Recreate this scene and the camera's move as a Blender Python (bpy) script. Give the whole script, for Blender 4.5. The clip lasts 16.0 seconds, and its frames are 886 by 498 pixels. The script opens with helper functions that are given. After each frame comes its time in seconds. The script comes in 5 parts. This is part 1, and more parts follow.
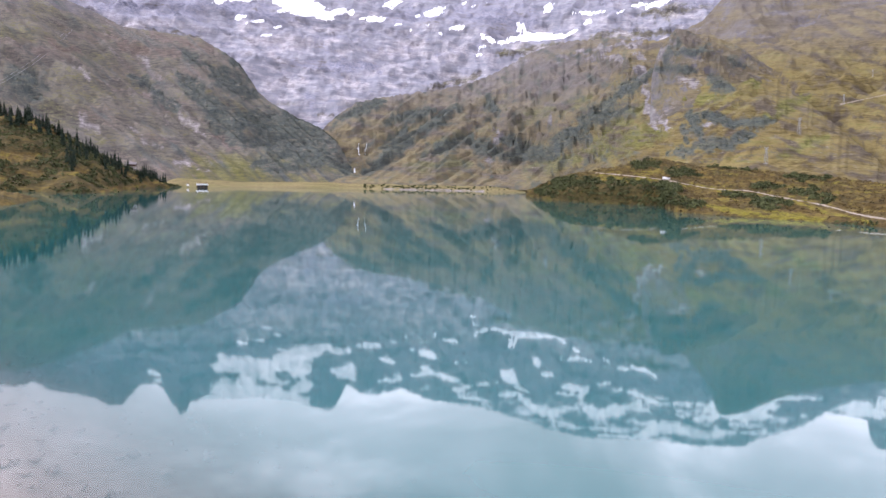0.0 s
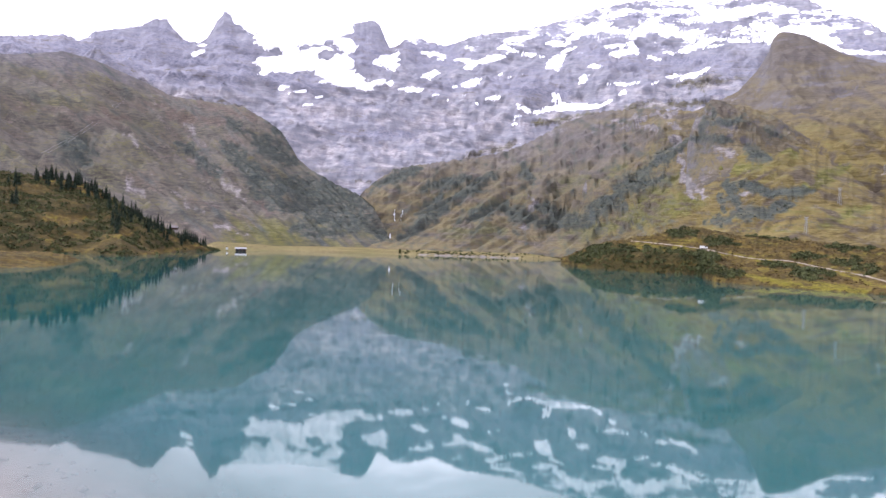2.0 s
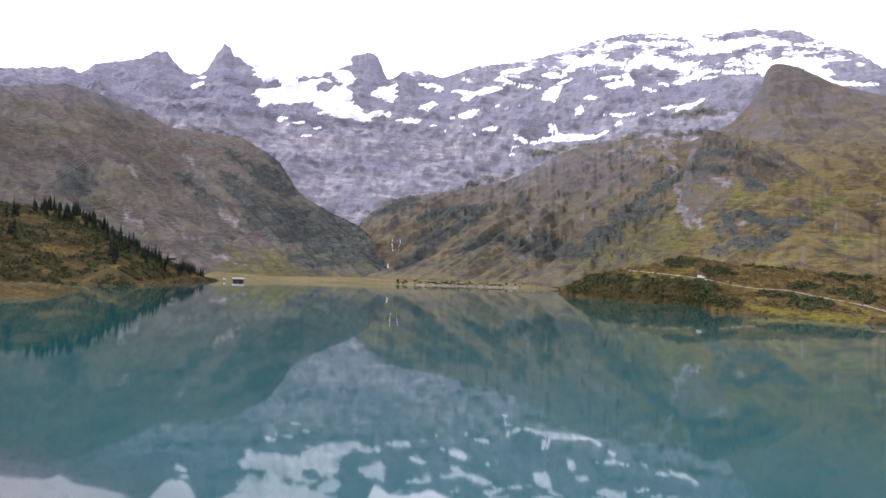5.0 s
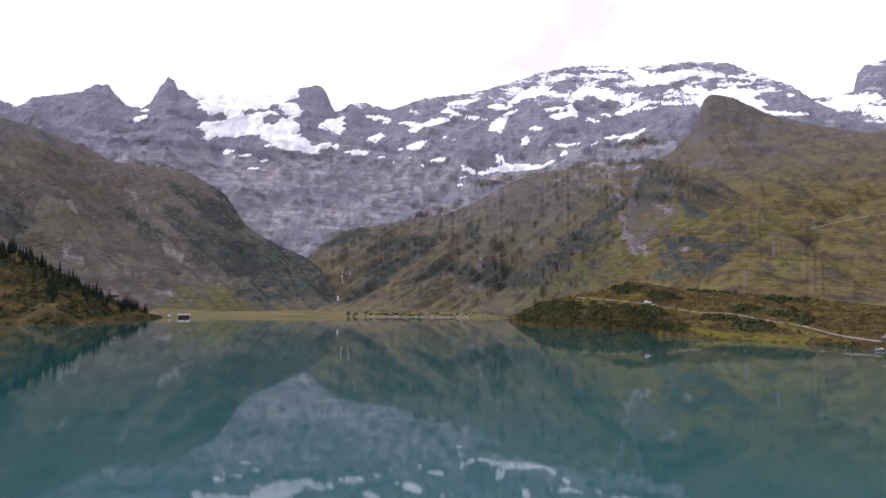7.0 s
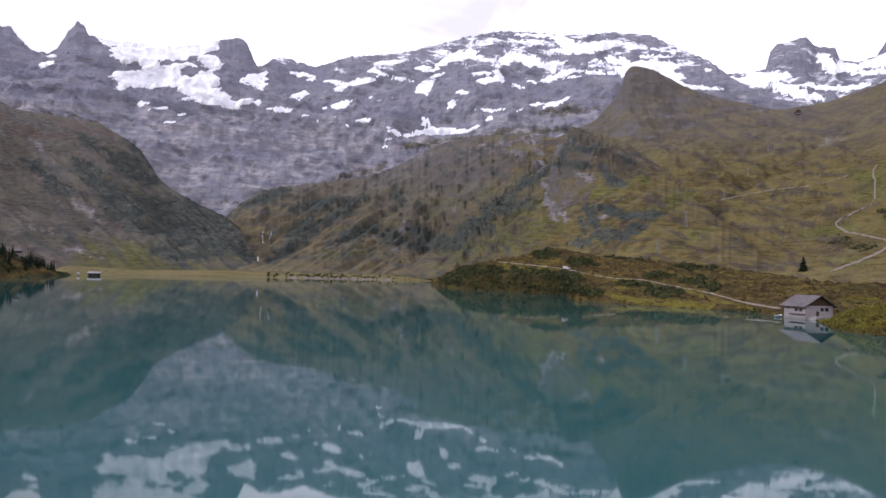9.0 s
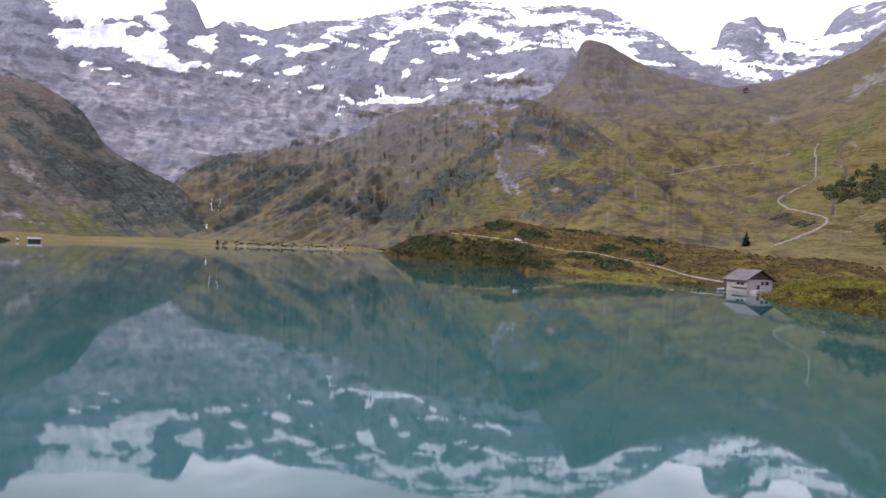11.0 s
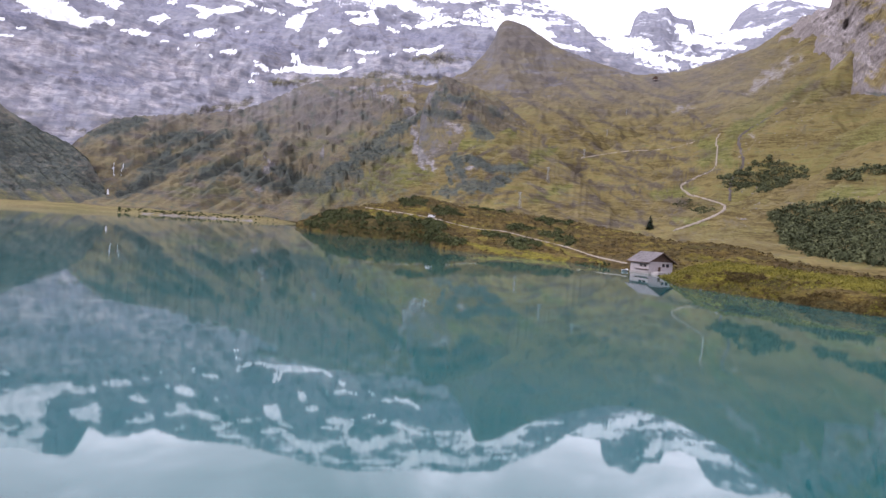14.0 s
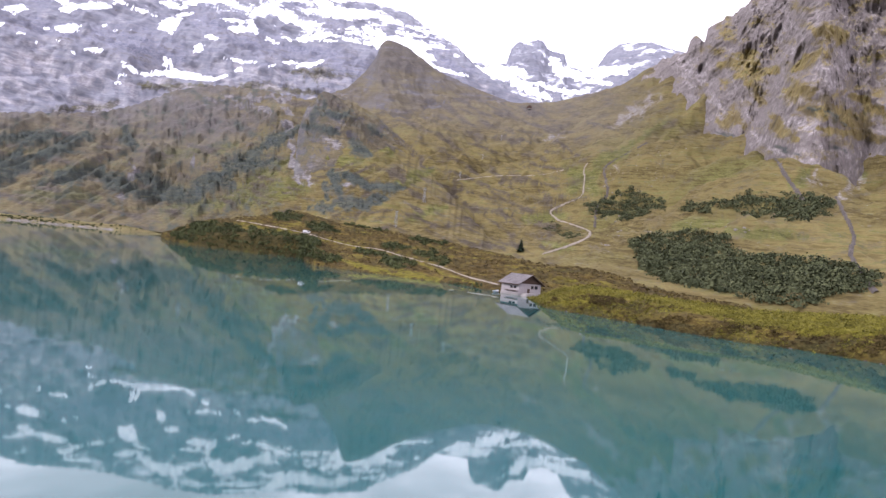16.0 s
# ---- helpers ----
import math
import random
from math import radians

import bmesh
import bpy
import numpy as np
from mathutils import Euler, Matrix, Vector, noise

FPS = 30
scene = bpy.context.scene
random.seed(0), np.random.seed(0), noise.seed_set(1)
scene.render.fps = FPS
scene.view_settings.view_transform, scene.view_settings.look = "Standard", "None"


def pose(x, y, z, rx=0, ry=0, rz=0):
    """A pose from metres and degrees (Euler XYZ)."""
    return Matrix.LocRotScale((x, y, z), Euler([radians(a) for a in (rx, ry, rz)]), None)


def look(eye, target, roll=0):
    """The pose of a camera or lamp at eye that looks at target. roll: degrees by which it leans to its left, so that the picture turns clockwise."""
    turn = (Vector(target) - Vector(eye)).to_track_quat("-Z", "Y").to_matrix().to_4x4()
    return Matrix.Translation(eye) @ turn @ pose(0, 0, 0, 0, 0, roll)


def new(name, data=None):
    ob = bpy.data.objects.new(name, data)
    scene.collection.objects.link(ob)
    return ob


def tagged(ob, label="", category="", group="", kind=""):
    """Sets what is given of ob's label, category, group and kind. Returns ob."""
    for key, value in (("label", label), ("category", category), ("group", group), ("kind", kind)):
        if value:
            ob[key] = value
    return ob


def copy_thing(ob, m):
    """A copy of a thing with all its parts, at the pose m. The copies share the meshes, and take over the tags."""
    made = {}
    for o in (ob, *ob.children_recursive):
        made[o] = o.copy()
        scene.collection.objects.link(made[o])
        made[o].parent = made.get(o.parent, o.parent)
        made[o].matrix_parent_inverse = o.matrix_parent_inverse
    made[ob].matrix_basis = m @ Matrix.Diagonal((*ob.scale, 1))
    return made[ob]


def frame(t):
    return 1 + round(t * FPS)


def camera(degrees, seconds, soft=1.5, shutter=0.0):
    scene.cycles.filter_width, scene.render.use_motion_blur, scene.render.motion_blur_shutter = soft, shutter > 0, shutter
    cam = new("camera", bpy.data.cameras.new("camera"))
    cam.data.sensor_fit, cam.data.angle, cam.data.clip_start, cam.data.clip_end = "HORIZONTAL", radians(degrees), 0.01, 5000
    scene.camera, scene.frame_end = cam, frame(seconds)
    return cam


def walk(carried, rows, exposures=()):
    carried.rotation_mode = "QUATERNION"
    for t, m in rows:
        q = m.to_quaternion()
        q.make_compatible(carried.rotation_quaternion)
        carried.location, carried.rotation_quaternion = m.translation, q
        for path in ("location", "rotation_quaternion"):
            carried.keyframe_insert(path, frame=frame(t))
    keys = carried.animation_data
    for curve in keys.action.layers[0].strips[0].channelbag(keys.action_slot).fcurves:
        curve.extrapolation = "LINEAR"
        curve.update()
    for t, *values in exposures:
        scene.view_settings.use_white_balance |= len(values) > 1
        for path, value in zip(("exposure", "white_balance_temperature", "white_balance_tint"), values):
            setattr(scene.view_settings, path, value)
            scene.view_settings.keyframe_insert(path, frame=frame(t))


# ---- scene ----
# An alpine lake below a glaciated massif. The eye hovers over the near shore, 8 m above the
# water, and turns. x = right, y = ahead; bearings are degrees to the right of straight ahead.
EYE = 8.0
cam = camera(61.8, 16.0)
TURNS = [
    (0.0, 0.00, -4.98, -1.13),
    (0.5, 0.88, -4.98, -1.59),
    (1.0, 1.27, -3.08, -1.74),
    (1.5, 2.49, -1.07, -1.23),
    (2.0, 2.68, 0.06, -1.79),
    (2.5, 2.26, 0.47, -2.19),
    (3.0, 2.20, 0.65, -2.15),
    (3.5, 2.20, 0.30, -1.85),
    (4.0, 2.70, 1.18, -1.76),
    (6.5, 0.40, 3.89, -0.84),
    (7.0, -1.27, 4.81, -0.36),
    (7.5, -3.38, 4.23, -0.07),
    (8.0, -5.19, 4.59, -0.29),
    (8.5, -6.36, 3.11, -1.16),
    (9.0, -7.26, 2.02, -1.26),
    (9.5, -9.17, 0.24, -1.09),
    (12.0, -11.80, -0.17, -1.92),
    (12.5, -12.78, 0.08, -1.57),
    (13.0, -13.60, -0.39, -2.07),
    (13.5, -15.96, -1.01, -3.11),
    (14.0, -17.62, -1.70, -3.73),
    (14.5, -19.38, -1.99, -3.99),
    (15.0, -22.14, -1.13, -5.21),
    (15.5, -25.28, 1.02, -6.24),
    (16.0, -27.28, 0.49, -5.59),
]
WARMTH, TINT = 5850, 19
EXPOSURES = [(t, stops, WARMTH, TINT) for t, stops in ((0.0, 0.02), (1.0, -0.02), (4.0, -0.22), (6.5, -0.9), (7.0, -1.0), (8.5, -1.1), (9.5, -0.97), (12.0, -0.48), (14.0, -0.35), (16.0, -0.22))]
walk(cam, [(t, pose(0, 0, EYE, 90 + pitch, roll, yaw)) for t, yaw, pitch, roll in TURNS], EXPOSURES)

# ---- world and light ----
world = bpy.data.worlds.new("overcast_sky")
scene.world = world
world.use_nodes = True
wn, wl = world.node_tree.nodes, world.node_tree.links
wn.clear()
SUN_UP, SUN_BEARING = 29.0, -98.0


def wnode(kind, **props):
    n = wn.new(kind)
    for key, value in props.items():
        if key in n.inputs:
            n.inputs[key].default_value = value
    return n


sky = wn.new("ShaderNodeTexSky")
sky.sky_type, sky.sun_disc = "NISHITA", False
sky.sun_elevation, sky.sun_rotation = radians(SUN_UP), radians(SUN_BEARING)
coord = wn.new("ShaderNodeTexCoord")
stretch = wn.new("ShaderNodeMapping")
stretch.inputs["Scale"].default_value = (1.0, 1.0, 2.2)
cloud = wnode("ShaderNodeTexNoise", Scale=3.2, Detail=6.0, Roughness=0.55, Distortion=0.4)
puff = wn.new("ShaderNodeValToRGB")
puff.color_ramp.elements[0].position, puff.color_ramp.elements[0].color = 0.38, (5.0, 4.7, 4.78, 1)
puff.color_ramp.elements[1].position, puff.color_ramp.elements[1].color = 0.7, (14.5, 13.5, 13.6, 1)
middle = puff.color_ramp.elements.new(0.53)
middle.color = (7.3, 6.8, 6.95, 1)
skybg = wnode("ShaderNodeBackground", Strength=0.1)
cloudbg = wnode("ShaderNodeBackground", Strength=0.43)
cover = wnode("ShaderNodeMixShader", Fac=0.93)
wout = wn.new("ShaderNodeOutputWorld")
wl.new(coord.outputs["Generated"], stretch.inputs["Vector"])
wl.new(stretch.outputs["Vector"], cloud.inputs["Vector"])
wl.new(cloud.outputs["Fac"], puff.inputs["Fac"])
wl.new(puff.outputs["Color"], cloudbg.inputs["Color"])
wl.new(sky.outputs["Color"], skybg.inputs["Color"])
wl.new(skybg.outputs[0], cover.inputs[1])
wl.new(cloudbg.outputs[0], cover.inputs[2])
wl.new(cover.outputs[0], wout.inputs["Surface"])

sun = new("sun", bpy.data.lights.new("sun", "SUN"))
sun.data.energy, sun.data.angle, sun.data.color = 3.6, radians(4), (1.0, 0.95, 0.88)
sx, sy = math.sin(radians(SUN_BEARING)), math.cos(radians(SUN_BEARING))
sun.matrix_world = look((sx * 200, sy * 200, 200 * math.tan(radians(SUN_UP))), (0, 0, 0))


# ---- materials ----
class Nodes:
    """A small builder for node materials."""

    def __init__(self, name):
        self.mat = bpy.data.materials.new(name)
        self.mat.use_nodes = True
        self.n, self.l = self.mat.node_tree.nodes, self.mat.node_tree.links
        self.bsdf = self.n["Principled BSDF"]
        self.pos = self.n.new("ShaderNodeTexCoord").outputs["Object"]

    def put(self, value, socket):
        if isinstance(value, bpy.types.NodeSocket):
            self.l.new(value, socket)
        else:
            socket.default_value = value

    def scaled(self, sx_, sy_, sz_):
        m = self.n.new("ShaderNodeMapping")
        m.inputs["Scale"].default_value = (sx_, sy_, sz_)
        self.l.new(self.pos, m.inputs["Vector"])
        turn = self.n.new("ShaderNodeMapping")
        turn.inputs["Rotation"].default_value = (0.61, 0.47, 0.73)
        self.l.new(m.outputs["Vector"], turn.inputs["Vector"])
        return turn.outputs["Vector"]

    def noise(self, size, detail=6, rough=0.6, vec=None, warp=0.0):
        n = self.n.new("ShaderNodeTexNoise")
        n.inputs["Scale"].default_value = 1.0 / size
        n.inputs["Detail"].default_value, n.inputs["Roughness"].default_value = detail, rough
        n.inputs["Distortion"].default_value = warp
        self.l.new(vec or self.pos, n.inputs["Vector"])
        return n.outputs["Fac"]

    def ridged(self, size, vec, warp=0.5):
        n = self.n.new("ShaderNodeTexNoise")
        n.noise_type, n.normalize = "RIDGED_MULTIFRACTAL", False
        n.inputs["Scale"].default_value, n.inputs["Detail"].default_value = 1.0 / size, 3
        n.inputs["Roughness"].default_value, n.inputs["Distortion"].default_value = 0.6, warp
        self.l.new(vec, n.inputs["Vector"])
        return self.step(n.outputs["Fac"], 0.2, 2.0)

    def cells(self, size, vec=None):
        n = self.n.new("ShaderNodeTexVoronoi")
        n.inputs["Scale"].default_value = 1.0 / size
        self.l.new(vec or self.pos, n.inputs["Vector"])
        return n.outputs["Distance"]

    def ramp(self, fac, stops):
        n = self.n.new("ShaderNodeValToRGB")
        e = n.color_ramp.elements
        while len(e) < len(stops):
            e.new(0.5)
        for k, (at, col) in zip(e, stops):
            k.position, k.color = at, (*col, 1) if len(col) == 3 else col
        self.l.new(fac, n.inputs["Fac"])
        return n.outputs["Color"]

    def mix(self, fac, a, b):
        n = self.n.new("ShaderNodeMix")
        n.data_type = "RGBA"
        for value, socket in ((fac, n.inputs[0]), (a, n.inputs[6]), (b, n.inputs[7])):
            self.put((*value, 1) if isinstance(value, tuple) and len(value) == 3 else value, socket)
        return n.outputs[2]

    def math(self, op, a, b=0.0):
        n = self.n.new("ShaderNodeMath")
        n.operation = op
        self.put(a, n.inputs[0])
        self.put(b, n.inputs[1])
        return n.outputs[0]

    def step(self, value, low, high):
        n = self.n.new("ShaderNodeMapRange")
        n.interpolation_type = "SMOOTHSTEP"
        self.put(value, n.inputs[0])
        n.inputs[1].default_value, n.inputs[2].default_value = low, high
        return n.outputs[0]

    def attr(self, name):
        n = self.n.new("ShaderNodeAttribute")
        n.attribute_name = name
        return n.outputs["Fac"]

    def random(self):
        return self.n.new("ShaderNodeObjectInfo").outputs["Random"]

    def island(self):
        return self.n.new("ShaderNodeNewGeometry").outputs["Random Per Island"]

    def bump(self, height, distance, strength=1.0, normal=None):
        n = self.n.new("ShaderNodeBump")
        n.inputs["Distance"].default_value, n.inputs["Strength"].default_value = distance, strength
        self.l.new(height, n.inputs["Height"])
        if normal:
            self.l.new(normal, n.inputs["Normal"])
        return n.outputs["Normal"]

    def done(self, color, rough=0.9, normal=None, spec=0.25):
        self.put((*color, 1) if isinstance(color, tuple) and len(color) == 3 else color, self.bsdf.inputs["Base Color"])
        self.put(rough, self.bsdf.inputs["Roughness"])
        self.bsdf.inputs["Specular IOR Level"].default_value = spec
        if normal:
            self.l.new(normal, self.bsdf.inputs["Normal"])
        return self.mat


def terrain_material(name, unit, rock, turf, lush, heath_, scrub, scree, relief_m, squash=2.2, strata=0.35, wide=1.0, frayed=0.95):
    """Bare rock, turf, scrub and scree, mixed by the masks that the terrain carries. unit: size in metres of the middle grain."""
    b = Nodes(name)
    flat = b.scaled(wide, wide, squash)
    broad, mid, fine = b.noise(unit * 9, 4, 0.6, flat), b.noise(unit, 3, 0.66, flat, 0.3), b.noise(unit * 0.16, 1, 0.6, flat)
    streak = b.ridged(unit * 2.2, b.scaled(1.0, 1.0, strata), 0.7)
    edge = b.math("MULTIPLY", b.math("SUBTRACT", b.math("ADD", mid, fine), 1.0), frayed)
    grain = b.math("ADD", b.math("MULTIPLY", mid, 0.6), b.math("MULTIPLY", fine, 0.4))

    def shades(fac, cols):
        return b.ramp(fac, [(0.38, cols[0]), (0.5, cols[1]), (0.63, cols[2])])

    def held(mask, soft=0.22):
        return b.step(b.math("ADD", b.attr(mask), edge), 0.5 - soft, 0.5 + soft)

    rocks = b.mix(0.4, b.ramp(streak, [(0.15, rock[0]), (0.45, rock[1]), (0.85, rock[2])]), shades(mid, rock))
    rocks = b.mix(b.step(b.noise(unit * 6, 5, 0.6, flat, 0.5), 0.38, 0.66), rocks, b.mix(0.55, rocks, (*rock[0], 1)))
    chips = b.cells(unit * 1.3, b.scaled(1.0, 1.0, strata if strata < 1 else 1.6))
    rocks = b.mix(b.step(chips, 0.25, 0.75), rocks, b.mix(0.25, rocks, (*rock[0], 1)))
    turfs = b.mix(b.step(broad, 0.4, 0.62), shades(grain, turf), shades(mid, (turf[1], turf[2], lush[1])))
    col = b.mix(held("grass"), rocks, b.mix(held("lush", 0.3), turfs, shades(grain, lush)))
    col = b.mix(b.math("MULTIPLY", held("heath", 0.28), held("grass")), col, shades(grain, heath_))
    col = b.mix(held("scree", 0.34), col, shades(grain, scree))
    # a pale grey stands in for distance haze on the far slopes
    col = b.mix(b.math("MULTIPLY", b.attr("haze"), 0.5), col, b.mix(grain, (0.07, 0.067, 0.07), (0.165, 0.156, 0.158)))
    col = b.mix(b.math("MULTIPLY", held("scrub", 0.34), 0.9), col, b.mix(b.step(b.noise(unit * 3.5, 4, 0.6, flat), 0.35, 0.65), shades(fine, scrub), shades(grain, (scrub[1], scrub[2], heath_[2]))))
    col = b.mix(held("dusting", 0.12), col, (0.78, 0.8, 0.84))
    high = b.math("ADD", b.math("MULTIPLY", mid, 1.0), b.math("ADD", b.math("MULTIPLY", fine, 0.35), b.math("ADD", b.math("MULTIPLY", streak, 0.5), b.math("MULTIPLY", chips, -0.5))))
    return b.done(col, 0.95, b.bump(high, relief_m, 0.7), 0.04)


# far turf, brown and scrub tones have bluish distance haze mixed in
TURF_HAZED = ((0.035, 0.033, 0.03), (0.066, 0.062, 0.052), (0.104, 0.097, 0.078))
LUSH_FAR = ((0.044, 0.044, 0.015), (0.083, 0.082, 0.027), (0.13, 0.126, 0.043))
PASTURE = ((0.044, 0.034, 0.014), (0.088, 0.07, 0.028), (0.14, 0.113, 0.046))
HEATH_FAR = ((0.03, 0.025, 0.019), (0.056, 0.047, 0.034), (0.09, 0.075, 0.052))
BROWN_HAZED = ((0.046, 0.038, 0.033), (0.082, 0.066, 0.054), (0.122, 0.099, 0.08))
SCRUB_HAZED = ((0.02, 0.027, 0.029), (0.035, 0.044, 0.044), (0.056, 0.068, 0.06))
# limestone, dark bands and slabs, lightened and blued by painted distance haze
ROCK_HAZED = ((0.14, 0.143, 0.17), (0.25, 0.253, 0.286), (0.37, 0.372, 0.395))
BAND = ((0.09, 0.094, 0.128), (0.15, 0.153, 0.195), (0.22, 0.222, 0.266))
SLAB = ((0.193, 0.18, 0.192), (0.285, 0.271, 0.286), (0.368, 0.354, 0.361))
ROCK = ((0.065, 0.062, 0.066), (0.15, 0.14, 0.142), (0.29, 0.27, 0.262))
TURF = ((0.022, 0.0155, 0.006), (0.054, 0.038, 0.012), (0.106, 0.075, 0.022))
HEATH = ((0.017, 0.0122, 0.0056), (0.041, 0.029, 0.0115), (0.082, 0.058, 0.021))
LUSH = ((0.04, 0.035, 0.006), (0.088, 0.079, 0.011), (0.15, 0.134, 0.02))
SCRUB = ((0.011, 0.0106, 0.00595), (0.0229, 0.0213, 0.0102), (0.0425, 0.0374, 0.0161))
SCREE = ((0.104, 0.096, 0.0976), (0.16, 0.148, 0.144), (0.232, 0.218, 0.21))
SCREE_FAR = ((0.11, 0.1, 0.103), (0.17, 0.156, 0.157), (0.24, 0.223, 0.222))
CLIFF = ((0.12, 0.104, 0.1), (0.22, 0.195, 0.186), (0.35, 0.315, 0.3))
CLIFF_GREY = ((0.14, 0.125, 0.126), (0.24, 0.217, 0.217), (0.36, 0.33, 0.326))
CLIFF_TURFS = ((0.08, 0.06, 0.024), (0.14, 0.108, 0.042), (0.2, 0.157, 0.062))
far_rock = terrain_material("hazed_glaciated_limestone", 40, ROCK_HAZED, TURF_HAZED, LUSH_FAR, HEATH_FAR, BAND, SLAB, 4, 4.0, 5.0, 0.7, 0.4)
alpine = terrain_material("hazed_alpine_turf_and_rock", 10, ROCK, TURF_HAZED, LUSH_FAR, BROWN_HAZED, SCRUB_HAZED, SCREE_FAR, 1.0, 3.2, 0.9, 0.7)
pasture = terrain_material("alp_pasture", 9, ROCK, PASTURE, LUSH_FAR, HEATH_FAR, SCRUB_HAZED, SCREE_FAR, 0.9, 4.0, 0.9, 0.55)
cliff_rock = terrain_material("weathered_cliff_rock", 7, CLIFF, CLIFF_TURFS, LUSH_FAR, HEATH_FAR, SCRUB_HAZED, CLIFF_GREY, 1.8, 1.0, 0.3)
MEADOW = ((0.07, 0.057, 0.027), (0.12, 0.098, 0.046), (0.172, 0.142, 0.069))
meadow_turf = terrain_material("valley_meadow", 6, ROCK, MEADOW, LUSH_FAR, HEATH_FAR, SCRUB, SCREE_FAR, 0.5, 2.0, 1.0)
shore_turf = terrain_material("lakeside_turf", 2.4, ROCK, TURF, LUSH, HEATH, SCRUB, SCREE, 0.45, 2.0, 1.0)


def snow_material():
    b = Nodes("old_snow")
    n, f = b.noise(35, 7), b.noise(5, 5)
    col = b.ramp(n, [(0.3, (0.66, 0.7, 0.76)), (0.55, (0.84, 0.86, 0.88)), (0.75, (0.9, 0.9, 0.9))])
    return b.done(col, 0.6, b.bump(b.math("ADD", n, b.math("MULTIPLY", f, 0.3)), 5, 0.7), 0.3)


snow_mat = snow_material()


def ice_material():
    b = Nodes("crevassed_ice")
    n, f = b.noise(70, 8, 0.7, b.scaled(1, 1, 3.0), 0.8), b.noise(12, 6, 0.65, b.scaled(1, 1, 2.0))
    col = b.ramp(b.math("ADD", b.math("MULTIPLY", n, 0.7), b.math("MULTIPLY", f, 0.3)), [(0.3, (0.5, 0.53, 0.58)), (0.43, (0.74, 0.77, 0.8)), (0.52, (0.87, 0.88, 0.9))])
    return b.done(col, 0.5, b.bump(b.math("ADD", n, b.math("MULTIPLY", f, 0.4)), 12, 0.9), 0.4)


def plain_material(name, low, high, size, rough=0.8, bump=0.01, metal=0.0, vary=0.0, spec=0.06):
    """A worn surface: two tones in a broad and a fine grain. vary: how far whole objects differ."""
    b = Nodes(name)
    n, f = b.noise(size, 6), b.noise(size * 0.12, 5)
    fac = b.math("ADD", b.math("MULTIPLY", n, 0.65), b.math("MULTIPLY", f, 0.35))
    if vary:
        fac = b.math("ADD", fac, b.math("MULTIPLY", b.math("SUBTRACT", b.random(), 0.5), vary))
    b.bsdf.inputs["Metallic"].default_value = metal
    return b.done(b.ramp(fac, [(0.3, low), (0.7, high)]), rough, b.bump(fac, bump, 0.8), spec)


def leaf_material(name, low, mid, high):
    b = Nodes(name)
    fac = b.math("ADD", b.math("MULTIPLY", b.island(), 0.35), b.math("MULTIPLY", b.step(b.noise(5, 4), 0.25, 0.75), 0.65))
    return b.done(b.ramp(fac, [(0.2, low), (0.5, mid), (0.85, high)]), 0.8, None, 0.06)


ice_mat = ice_material()
alder_leaf = leaf_material("alder_leaf", (0.02, 0.025, 0.011), (0.039, 0.046, 0.019), (0.066, 0.072, 0.027))
# scrub leaves on far slopes, paled by haze put into the green
far_leaf = leaf_material("hazed_scrub_leaf", (0.028, 0.034, 0.028), (0.047, 0.056, 0.044), (0.07, 0.08, 0.058))
thicket_leaf = leaf_material("green_alder_leaf", (0.023, 0.028, 0.014), (0.045, 0.051, 0.025), (0.08, 0.086, 0.042))
spruce_needle = leaf_material("spruce_needle", (0.008, 0.014, 0.01), (0.017, 0.026, 0.017), (0.03, 0.04, 0.022))
heath = leaf_material("heather", (0.026, 0.02, 0.009), (0.055, 0.04, 0.015), (0.1, 0.075, 0.024))
blade = leaf_material("grass_blade", (0.055, 0.049, 0.01), (0.105, 0.096, 0.016), (0.165, 0.148, 0.028))
bark = plain_material("bark", (0.03, 0.022, 0.018), (0.08, 0.06, 0.045), 0.4, 0.95, 0.02)
plaster = plain_material("lime_plaster", (0.21, 0.183, 0.188), (0.32, 0.288, 0.285), 1.6, 0.9, 0.006)
boards = plain_material("brown_boards", (0.035, 0.022, 0.017), (0.085, 0.055, 0.04), 0.5, 0.8, 0.01)
roof_sheet = plain_material("grey_roof_slates", (0.085, 0.076, 0.078), (0.15, 0.135, 0.138), 1.2, 0.6, 0.01, 0.0, 0.25)
white_sheet = plain_material("white_sheet", (0.42, 0.42, 0.44), (0.62, 0.62, 0.63), 2.0, 0.5, 0.003)
concrete = plain_material("grey_concrete", (0.15, 0.136, 0.13), (0.27, 0.248, 0.236), 0.9, 0.9, 0.01)
gravel = plain_material("trodden_gravel", (0.14, 0.122, 0.098), (0.24, 0.208, 0.17), 1.5, 0.95, 0.03)
pebbles = plain_material("wet_pebbles", (0.24, 0.15, 0.13), (0.44, 0.3, 0.265), 0.5, 0.7, 0.02)
boulder = plain_material("grey_boulder", (0.08, 0.072, 0.066), (0.22, 0.2, 0.18), 0.8, 0.95, 0.05)
dark_stone = plain_material("wet_dark_stone", (0.03, 0.026, 0.023), (0.1, 0.086, 0.076), 0.6, 0.7, 0.04)
foam = plain_material("falling_water", (0.3, 0.31, 0.33), (0.55, 0.57, 0.6), 3.0, 0.5, 0.1)
steel = plain_material("galvanised_steel", (0.14, 0.145, 0.15), (0.24, 0.245, 0.25), 1.0, 0.55, 0.002, 0.3)
dark_glass = plain_material("window_glass", (0.012, 0.014, 0.018), (0.03, 0.034, 0.04), 0.5, 0.12, 0.0, 0.0, 0.0, 0.5)
